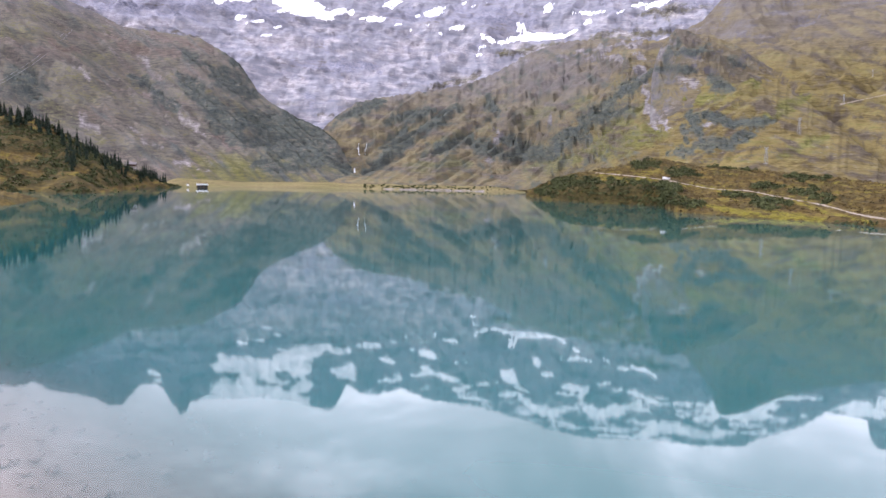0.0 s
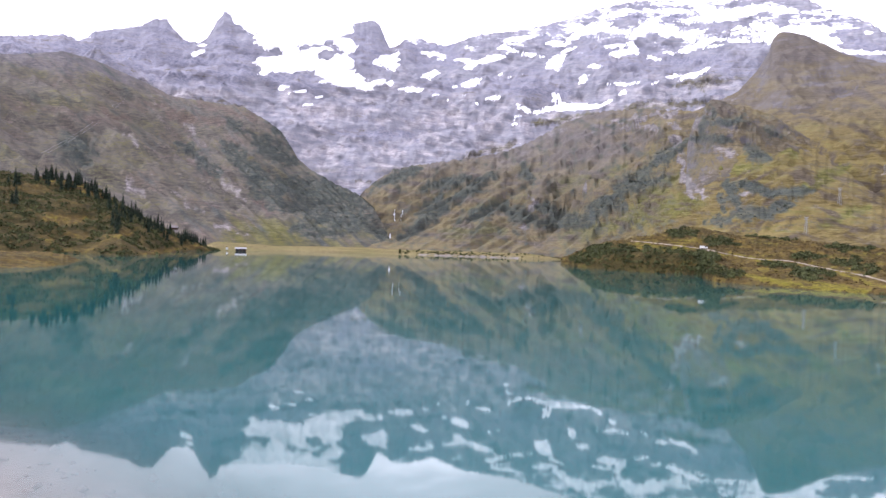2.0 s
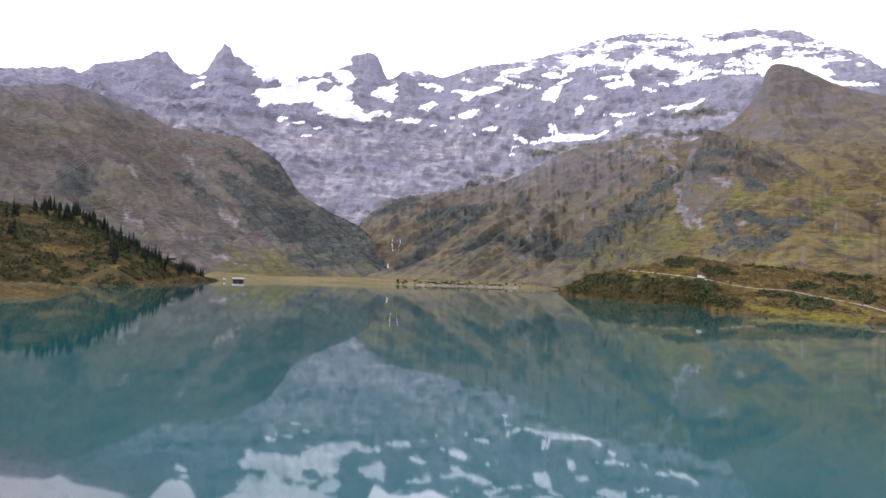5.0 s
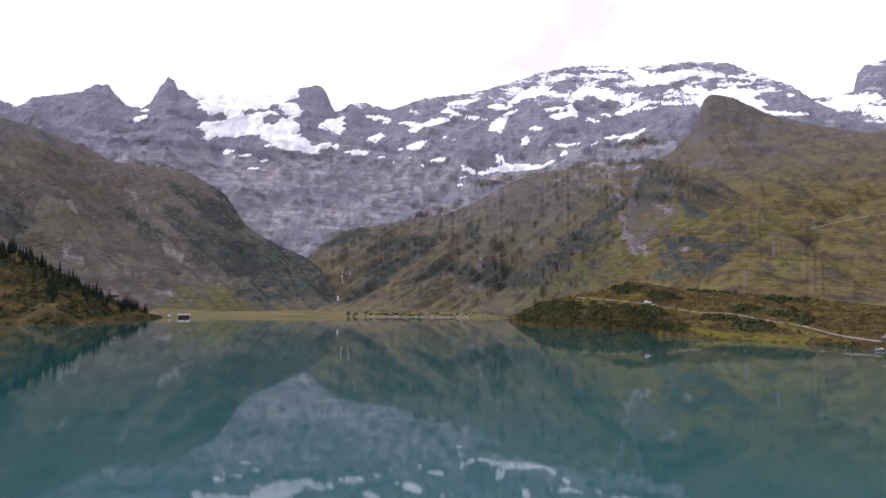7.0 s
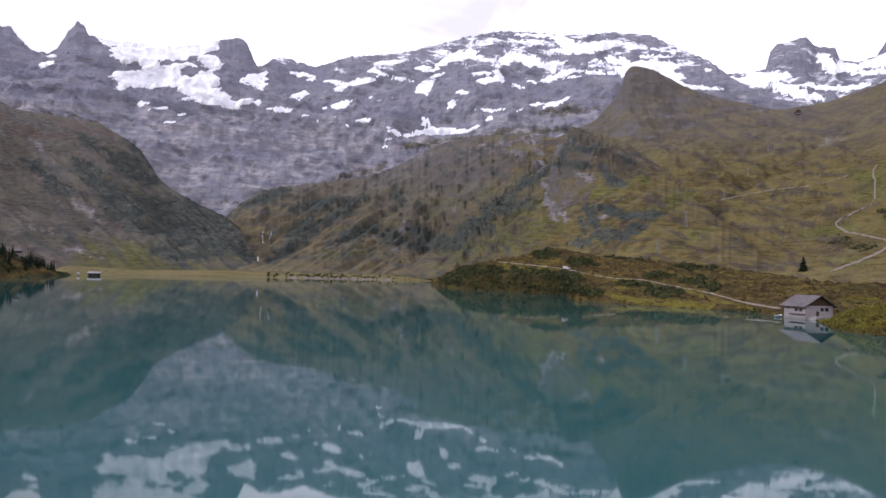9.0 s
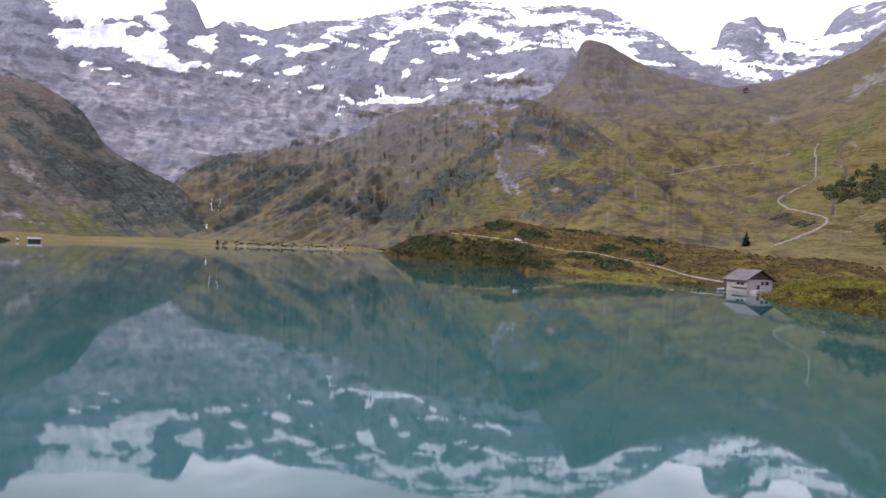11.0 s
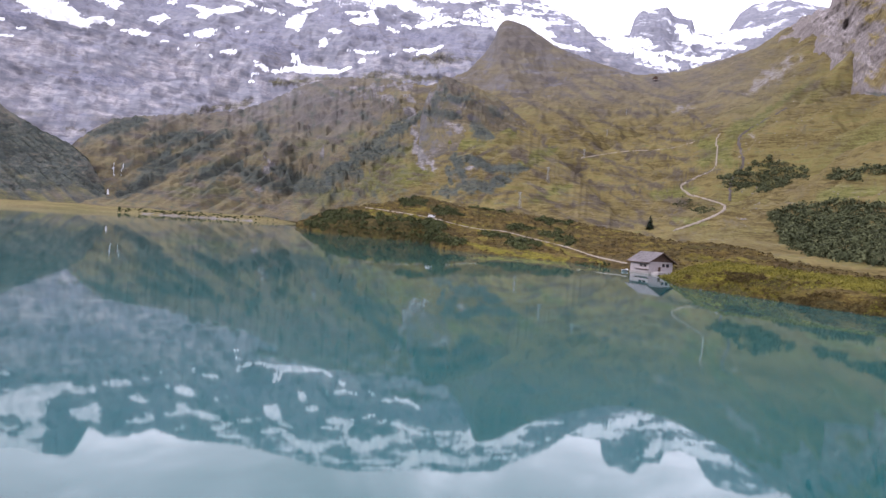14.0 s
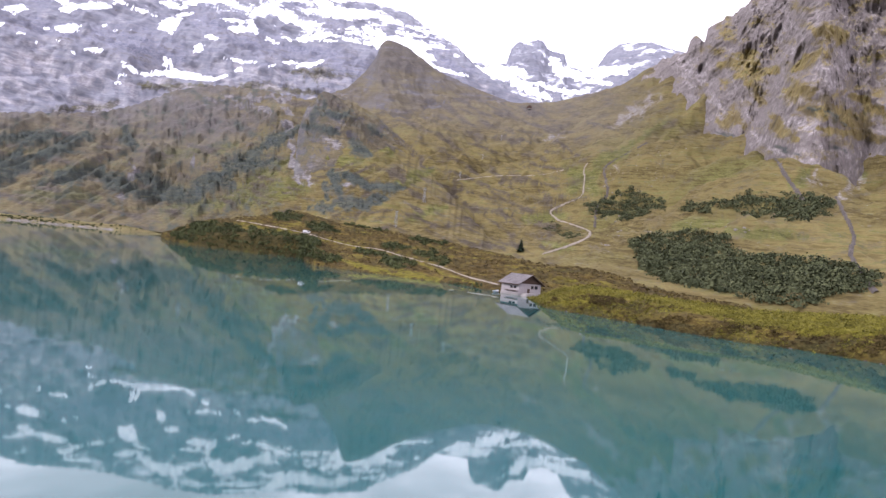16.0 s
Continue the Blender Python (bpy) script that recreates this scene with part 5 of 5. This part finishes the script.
tufts("delta_bushes", spots, 1.5 * (0.5 + 1.0 * rng.random(160)), alder_leaf, 24, 0.9, "low dark bushes along the far shore", "shrubs", 0.28)
spots = bank.scatter(bank.masks["lush"] - 0.42, 9000, rng)
tufts("bank_grass", spots, 0.24 * (0.5 + 1.0 * rng.random(9000)), blade, 4, 1.0, "tussocks of green and ochre grass on the bank", "grass", 0.3, 0.4)
spots = bank.scatter(np.minimum(bank.masks["heath"] - 0.5, 0.7 - brink), 3000, rng)
tufts("bank_heather", spots, 0.34 * (0.5 + 1.0 * rng.random(3000)), heath, 12, 0.5, "brown heather clumps on the lake bank", "heather", 0.22)


def spruce(m, height, seed):
    """A spruce: a tapered trunk and drooping whorls of needled branches, ragged and gappy."""
    r = random.Random(seed)
    ob = thing("spruce", m, "tall dark green spruce on the wooded hill", "tree", "spruces on the hill")
    part("trunk", rod(bmesh.new(), (0, 0, -0.6), (0, 0, height), height * 0.017, height * 0.002, 7), bark, ob)
    bm = bmesh.new()
    z = height * 0.08
    while z < height * 0.985:
        left = 1 - z / height
        reach = height * 0.2 * left**0.85 + 0.12
        for k in range(7):
            a = k * 0.9 + r.uniform(0, 6.28)
            out, wide = reach * r.uniform(0.65, 1.12), reach * r.uniform(0.22, 0.34)
            ux, uy = math.cos(a), math.sin(a)
            z0 = z + r.uniform(-0.2, 0.2)
            tip = bm.verts.new((ux * out, uy * out, z0 - out * r.uniform(0.25, 0.5)))
            s1 = bm.verts.new((ux * out * 0.55 - uy * wide, uy * out * 0.55 + ux * wide, z0 - out * 0.22))
            s2 = bm.verts.new((ux * out * 0.55 + uy * wide, uy * out * 0.55 - ux * wide, z0 - out * 0.22))
            root = bm.verts.new((0, 0, z0 + 0.25 * reach))
            bm.faces.new((root, s1, tip))
            bm.faces.new((root, tip, s2))
        z += height * 0.034
    part("crown", bm, spruce_needle, ob)
    return ob


STANDS = [(-32.8, 0.1), (-31.2, 0.05), (-30.6, 0.0), (-29.9, 0.0), (-29.3, 0.0), (-28.7, 0.0), (-28.2, -0.1), (-27.6, -0.1), (-27.0, -0.15), (-26.4, -0.2), (-25.8, -0.25), (-25.2, -0.15), (-24.6, -0.1),
          (-24.0, -0.15), (-23.3, -0.1), (-22.0, -0.05), (-21.4, -0.05), (-20.8, 0.0)]
kinds = []
rt = random.Random(12)
for k in range(150):
    b0, drop = STANDS[k % len(STANDS)]
    b0 = b0 + rt.uniform(-0.4, 0.4)
    crest_e = float(left_hill.rise[left_hill.rows - 1, int((b0 - left_hill.B[0, 0]) / 0.07)])
    down = abs(rt.gauss(0, 0.35)) + 0.05 if b0 < -21.8 else rt.uniform(0.02, 0.12)
    if k % 9 == 0 and b0 < -22:
        down += rt.uniform(0.4, 1.6)
    place = left_hill.at(b0, max(crest_e + drop - down, -0.45))
    if len(kinds) < 5:
        kinds.append(spruce(pose(*place), 14, k))
    else:
        s = rt.uniform(0.45, 0.95)
        copy = copy_thing(kinds[k % 5], pose(*place, rz=rt.uniform(0, 360)))
        copy.scale = (s * rt.uniform(0.85, 1.1), s, s * rt.uniform(0.9, 1.15))
place = alp.at(33.2, 0.85)
lone = spruce(pose(*place), 8.0, 404)
tagged(lone, "lone small dark spruce on the pasture", "tree")
lone.scale = (2.3, 2.3, 1)


def ribbon(name, hill, points, width, mat, label, category, lift=0.25, steps=10, kind=""):
    """A worn strip along the slope through the points (bearing, rise), eased from one to the next."""
    q = np.array(points, float)
    q = np.concatenate([q[:1], q, q[-1:]])
    fine = []
    for k in range(1, len(q) - 2):
        p0, p1, p2, p3 = q[k - 1: k + 3]
        for t in np.arange(steps) / steps:
            fine.append(0.5 * ((2 * p1) + (p2 - p0) * t + (2 * p0 - 5 * p1 + 4 * p2 - p3) * t * t + (3 * p1 - p0 - 3 * p2 + p3) * t**3))
    fine = [Vector(hill.at(*p)) for p in fine]
    verts, rows_ = [], 5
    for k, p in enumerate(fine):
        d = (fine[min(k + 4, len(fine) - 1)] - fine[max(k - 4, 0)])
        side = Vector((d.y, -d.x, 0)).normalized()
        w = width * (1 + 0.3 * noise.noise(p * 0.2))
        for j in range(rows_):
            q = p + side * w * (j / (rows_ - 1) - 0.5)
            verts.append((q.x, q.y, hill.height(q.x, q.y) + lift - (0.5 * lift + 0.2 if j in (0, rows_ - 1) else 0)))
    return tagged(new(name, mesh_of(name, verts, grid_faces(len(fine), rows_), mat)), label, category, kind=kind)


ribbon("gravel_path", knoll, KNOLL_PATH, 1.0, gravel, "pale gravel path along the knoll", "path", 0.15, 24, "structure")
ribbon("zigzag_path", alp, [(34.9, 0.8), (37.4, 1.9), (38.3, 2.8), (36.4, 3.4), (35.9, 3.5), (35.2, 4.1), (36.2, 4.8), (37.4, 5.5), (37.5, 6.7), (37.4, 7.5), (37.6, 8.0)], 1.6, gravel, "pale zigzag track up the pasture", "path", 0.8, 24, "structure")
ribbon("upper_track", alp, [(27.8, 5.9), (30.9, 6.5), (33.9, 6.8), (36.0, 7.4)], 1.4, gravel, "faint earth track across the pasture", "path", 0.3, 14, "structure")
ribbon("stream_bed", alp, [(38.6, 3.2), (38.6, 4.6), (39.3, 5.8), (39.1, 6.8), (38.9, 7.6), (39.5, 8.3), (42.0, 9.9)], 2.6, dark_stone, "stony stream bed cut into the pasture", "stream", 0.5, 12, "structure")
ribbon("gully", alp, [(49.3, 10.0), (50.7, 9.1), (51.3, 8.3), (51.9, 7.4), (53.0, 6.0)], 2.6, dark_stone, "stony gully below the rock face", "stream", 0.5, 12, "structure")
ribbon("gully", alp, [(54.8, 6.6), (55.6, 5.1), (56.1, 3.9), (56.0, 2.8), (56.9, 1.3), (57.7, 0.3)], 2.0, dark_stone, "stony gully running down to the thicket", "stream", 0.5, 12, "structure")
for course, wide in (([(-6.45, 2.1), (-6.55, 2.5), (-6.5, 2.95)], 1.5), ([(-6.0, 2.3), (-5.95, 2.6), (-5.85, 2.95)], 1.0), ([(-6.85, 0.7), (-6.8, 0.85), (-6.85, 1.05)], 2.4)):
    ribbon("waterfall", crag_hill, course, wide, foam, "thin white waterfall between dark scrub", "waterfall", 1.6, 12)


ropeway = thing("ropeway_cable", pose(0, 0, 0), "pair of thin pale ropeway cables up the mountainside", "cable")
for shift in (0.0, 0.28):
    low, high = left_slope.at(-31.3 + shift, 5.0), left_slope.at(-26.5 + shift, 9.5)
    bm = bmesh.new()
    spans = [low.lerp(high, t / 8) + Vector((0, 0, 14 - 9 * math.sin(math.pi * t / 8))) for t in range(9)]
    for a, c in zip(spans, spans[1:]):
        rod(bm, a, c, 0.13, 0.13, 6)
    part("cable", bm, steel, ropeway)


def rotated_base(bearing, dist, z, turn):
    return pose(dist * math.sin(radians(bearing)), dist * math.cos(radians(bearing)), z, 0, 0, turn)


def window_part(house, x, y, z, w, h, normal_axis):
    """A framed window, set on a wall that faces -y or -x."""
    if normal_axis == "y":
        frame_bm, pane_bm = boxed(x - w / 2 - 0.08, x + w / 2 + 0.08, y - 0.06, y + 0.02, z - 0.08, z + h + 0.08), boxed(x - w / 2, x + w / 2, y - 0.08, y - 0.05, z, z + h)
    else:
        frame_bm, pane_bm = boxed(y - 0.06, y + 0.02, x - w / 2 - 0.08, x + w / 2 + 0.08, z - 0.08, z + h + 0.08), boxed(y - 0.08, y - 0.05, x - w / 2, x + w / 2, z, z + h)
    win = part("window", frame_bm, boards, house)
    part("pane", pane_bm, dark_glass, win)


def boathouse():
    """Plastered ground floor, boarded gable, wide slate roof. The gable faces -y, the long side -x."""
    house = thing("boathouse", rotated_base(33.5, 188, 0.0, -33.5 + 37), "white plastered boathouse with grey slate roof and brown gable", "house")
    W, L, wall, ridge = 3.4, 3.7, 3.0, 5.1
    part("wall", prism([(-W, -0.8), (W, -0.8), (W, wall), (-W, wall)], -L, L), plaster, house)
    part("gable", prism([(-W, wall), (W, wall), (0, ridge - 0.15)], -L - 0.05, L + 0.05), boards, house, "dark brown boarded gable")
    over, end = 0.75, L + 0.8
    pitch = (ridge - wall) / W
    for side in (-1, 1):
        low = wall - over * pitch
        roof = part("roof", prism([(0, ridge), (side * (W + over), low), (side * (W + over), low + 0.16), (0, ridge + 0.18)], -end, end), boards, house)
        for row in range(9):
            for k in range(12):
                t0, t1 = row / 9, (row + 1.12) / 9
                x0, x1 = side * (W + over + 0.05) * (1 - t0), side * (W + over + 0.05) * max(1 - t1, 0)
                z0 = low + 0.17 + (ridge - low) * t0 + 0.04
                z1 = low + 0.17 + (ridge - low) * min(t1, 1)
                y0 = -end + 2 * end * k / 12
                y1 = y0 + 2 * end / 12 - 0.02
                bm = bmesh.new()
                v = [bm.verts.new(q) for q in ((x0, y0, z0), (x0, y1, z0), (x1, y1, z1), (x1, y0, z1), (x0, y0, z0 + 0.03), (x0, y1, z0 + 0.03), (x1, y1, z1 + 0.02), (x1, y0, z1 + 0.02))]
                for f in ((0, 1, 2, 3), (4, 5, 6, 7), (0, 1, 5, 4), (1, 2, 6, 5), (2, 3, 7, 6), (3, 0, 4, 7)):
                    bm.faces.new([v[i] for i in f])
                part("slate", bm, roof_sheet, roof)
    for x, w in ((0.7, 0.55), (1.9, 0.7)):
        window_part(house, x, -L, 1.85, w, 0.65, "y")
    for y in (-2.1, -0.6):
        window_part(house, y, -W, 1.75, 0.9, 0.4, "x")
    door = part("door", boxed(-0.75, -0.05, -L - 0.06, -L + 0.02, 0.45, 1.75), boards, house, "brown boarded door")
    part("door_handle", boxed(-0.2, -0.14, -L - 0.12, -L - 0.06, 1.05, 1.11), steel, door)
    part("balcony", boxed(-W - 0.5, -W + 0.0, -L, L * 0.4, 1.0, 1.1), boards, house)
    part("ramp", prism([(-3.6, -0.7), (0.4, -0.7), (0.4, 0.75), (-2.4, 0.6)], -L - 2.6, -L), concrete, house, "sloping concrete slipway")
    part("plinth", boxed(-W - 0.12, W + 0.12, -L - 0.12, L + 0.1, -0.8, 0.45), concrete, house)
    return house


boathouse()


def rowing_boat(m):
    ob = thing("rowing_boat", m, "small white rowing boat moored beside the boathouse", "boat")
    bm = bmesh.new()
    outer = []
    for z, w, l in ((-0.1, 0.25, 1.2), (0.15, 0.5, 1.6), (0.42, 0.62, 1.9)):
        outer.append([bm.verts.new((math.copysign(abs(math.cos(a)) ** 0.8, math.cos(a)) * w, math.sin(a) * l, z + (0.12 if math.sin(a) > 0.9 else 0))) for a in np.arange(16) * math.pi / 8])
    for lo, hi in zip(outer, outer[1:]):
        for k in range(16):
            bm.faces.new((lo[k], lo[(k + 1) % 16], hi[(k + 1) % 16], hi[k]))
    bm.faces.new(outer[0][::-1])
    hull = part("hull", bm, white_sheet, ob)
    sol = hull.modifiers.new("shell", "SOLIDIFY")
    sol.thickness = 0.05
    for y in (-0.7, 0.5):
        part("bench", boxed(-0.5, 0.5, y - 0.12, y + 0.12, 0.24, 0.28), boards, ob)


rowing_boat(rotated_base(31.6, 189, 0, -50))


def far_boathouse():
    """A low dark shed on the far shore with a pale sheet roof. Dark panels imitate the shade inside open boat bays."""
    shed = thing("lake_shed", rotated_base(-17.95, 780, 0.0, 17.95), "low dark shed with white sheet roof at the water", "shed")
    part("wall", boxed(-5.2, 5.2, 0, 6, -1.0, 2.5), boards, shed)
    part("roof", prism([(-5.9, 2.5), (5.9, 2.5), (5.7, 4.1), (-5.7, 4.1)], -0.8, 6.6), white_sheet, shed, "white sheet-metal roof")
    # dark plates on the closed wall, for the shade of boat bays
    for x in (-3.2, 0, 3.2):
        part("bay_shade", boxed(x - 1.1, x + 1.1, -0.15, 0.05, -0.4, 1.9), dark_glass, shed)
    part("jetty", boxed(-5.6, 5.6, -2.0, -0.1, 0.25, 0.45), boards, shed)
    post = thing("marker_post", rotated_base(-18.95, 775, 0, 18.95), "white board on a dark post by the shore", "sign")
    part("post", rod(bmesh.new(), (0, 0, -1.5), (0, 0, 5.2), 0.22), boards, post)
    part("board", boxed(-1.1, 1.1, -0.35, -0.2, 1.6, 3.4), white_sheet, post)


far_boathouse()


def cabin(m, w, l, wall, ridge, roof_mat, label):
    ob = thing("cabin", m, label, "house")
    part("wall", prism([(-w, -1.5), (w, -1.5), (w, wall), (0, ridge - 0.1), (-w, wall)], -l, l), boards, ob)
    for side in (-1, 1):
        part("roof", prism([(0, ridge), (side * (w + 0.7), wall - 0.3), (side * (w + 0.7), wall - 0.1), (0, ridge + 0.25)], -l - 0.7, l + 0.7), roof_mat, ob)
    for x in (-w * 0.4, w * 0.4):
        window_part(ob, x, -l, wall * 0.4, 0.9, 0.9, "y")
    part("plinth", boxed(-w - 0.15, w + 0.15, -l - 0.15, l + 0.15, -1.5, 0.5), concrete, ob)


p = left_hill.at(-22.75, 0.95)
cabin(Matrix.Translation((p.x, p.y, p.z + 2.0)) @ pose(0, 0, 0, 0, 0, 105), 2.6, 3.6, 2.4, 4.0, roof_sheet, "dark timber cabin with pale roof among spruces")
p = alp.at(32.75, 11.7)
cabin(Matrix.Translation(p) @ pose(0, 0, 1, 0, 0, -20), 6, 8, 7, 11, roof_sheet, "small dark mountain hut on the high saddle")


def parked_van(m):
    ob = thing("parked_van", m, "white van parked on the gravel path", "car")
    part("body", prism([(-2.5, 0.45), (2.5, 0.45), (2.5, 1.15), (1.7, 1.3), (1.1, 2.05), (-2.4, 2.1), (-2.5, 1.9)], -0.95, 0.95), white_sheet, ob)
    part("windscreen", prism([(1.72, 1.32), (1.15, 2.0), (1.2, 2.02), (1.78, 1.34)], -0.85, 0.85), dark_glass, ob)
    for side in (-0.97, 0.94):
        part("side_window", prism([(0.1, 1.35), (1.45, 1.35), (1.0, 1.92), (0.1, 1.92)], side, side + 0.03), dark_glass, ob)
    for x in (-1.5, 1.6):
        for y in (-0.85, 0.85):
            wheel = part("wheel", rod(bmesh.new(), (x, y - 0.11, 0.33), (x, y + 0.11, 0.33), 0.33, None, 14), tyre_rubber, ob)
            part("rim", rod(bmesh.new(), (x, y - 0.12, 0.33), (x, y + 0.12, 0.33), 0.19, None, 10), steel, wheel)


p = knoll.at(16.75, 0.63)
parked_van(Matrix.Translation((p.x, p.y, p.z + 0.2)) @ pose(0, 0, 0, 0, 5, -20) @ Matrix.Diagonal((0.9, 0.85, 0.68, 1)))


def pylon(m):
    """A lattice mast of a ropeway with two crossarms."""
    ob = thing("ropeway_pylon", m, "slender grey lattice pylon standing on the pasture", "pylon", "ropeway pylons")
    bm = bmesh.new()
    for sx_ in (-1, 1):
        for sy_ in (-1, 1):
            rod(bm, (sx_ * 1.0, sy_ * 1.0, -1), (sx_ * 0.35, sy_ * 0.35, 12), 0.12, 0.1, 4)
    for k in range(6):
        w0, w1, z0 = 0.95 - 0.1 * k, 0.85 - 0.1 * k, 2.0 * k
        rod(bm, (-w0, -w0, z0), (w1, -w1, z0 + 2), 0.06, None, 4)
        rod(bm, (w0, w0, z0), (-w1, w1, z0 + 2), 0.06, None, 4)
    part("mast", bm, steel, ob)
    for z in (10.6, 12):
        part("crossarm", boxed(-1.7, 1.7, -0.18, 0.18, z - 0.18, z + 0.18), steel, ob)
    return ob


first = None
for b0, e0 in ((23.35, 1.85), (25.4, 3.95), (28.0, 5.9), (29.6, 7.6), (30.9, 9.2)):
    hill = crag_hill if e0 < float(np.interp(b0, crag_hill.B[0], crag_hill.rise[crag_hill.rows - 1])) - 0.1 else alp
    m = Matrix.Translation(hill.at(b0, e0)) @ pose(0, 0, 0, 0, 0, -60)
    first = copy_thing(first, m) if first else pylon(m)


def stones(name, places, sizes, mat, label, category):
    """Uneven boulders and cobbles, joined."""
    base = bmesh.new()
    bmesh.ops.create_icosphere(base, subdivisions=1, radius=1.0)
    base.verts.ensure_lookup_table()
    v0 = np.array([v.co[:] for v in base.verts])
    f0 = np.array([[v.index for v in f.verts] for f in base.faces])
    base.free()
    n = len(places)
    V = v0[None] * (0.7 + 0.5 * rng.random((n, len(v0), 1))) * sizes[:, None, None] * (np.array([1, 1, 0.6]) * (0.7 + 0.6 * rng.random((n, 1, 3)))) + places[:, None, :]
    F = f0[None] + (np.arange(n) * len(v0))[:, None, None]
    return tagged(new(name, mesh_of(name, V.reshape(-1, 3), F.reshape(-1, 3), mat, False)), label, category, kind="stuff")


bx, by = np.meshgrid(np.linspace(-40, 20, 90), np.linspace(4, 44, 60))
bz = -0.2 - 0.02 * np.clip(by + bx * 0.9, 0, 60) + 0.03 * fbm(bx / 1.5, by / 1.5, 3, 7)
tagged(new("lake_bed", mesh_of("lake_bed", np.stack([bx, by, bz], -1).reshape(-1, 3), grid_faces(*bx.shape), pebbles)), "pinkish stony lake bed under shallow water", "lake bed", kind="structure")
n = 1500
sp = np.stack([rng.uniform(-32, 14, n), rng.uniform(10, 36, n), np.full(n, -0.27)], -1)
stones("lakebed_stones", sp, 0.05 + 0.16 * rng.random(n) ** 2, pebbles, "pinkish cobbles on the shallow lake bed", "stones")
b0 = rng.uniform(34.2, 64, 300)
r0 = along(b0, BANK_FOOT) + rng.normal(0.9, 0.5, 300)
sp = np.stack([r0 * np.sin(np.radians(b0)), r0 * np.cos(np.radians(b0)), -0.12 + 0.1 * rng.random(300)], -1)
stones("shore_stones", sp, 0.08 + 0.45 * rng.random(300) ** 3, dark_stone, "dark stones along the foot of the bank", "stones")
sp = alp.scatter(alp.inside([(40, 1.5, 39.5, 4.5, 1.0), (44, 3.5, 52, 3.6, 0.8), (40, 6, 44, 9, 1.2)], 40, 0.5), 500, rng)
stones("pasture_boulders", sp, 0.3 + 1.1 * rng.random(500) ** 4, boulder, "grey boulders strewn over the pasture", "stones")
b0, d0 = rng.normal(-1.2, 1.3, 320).clip(-4.3, 2.9), rng.uniform(0, 26, 320)
r0 = along(b0, SHORE) + d0
sp = np.stack([r0 * np.sin(np.radians(b0)), r0 * np.cos(np.radians(b0)), 0.4 + d0 * 0.045], -1)
stones("delta_gravel", sp, 0.25 + 0.6 * rng.random(320) ** 2, boulder, "pale gravel bars where the stream meets the lake", "gravel")
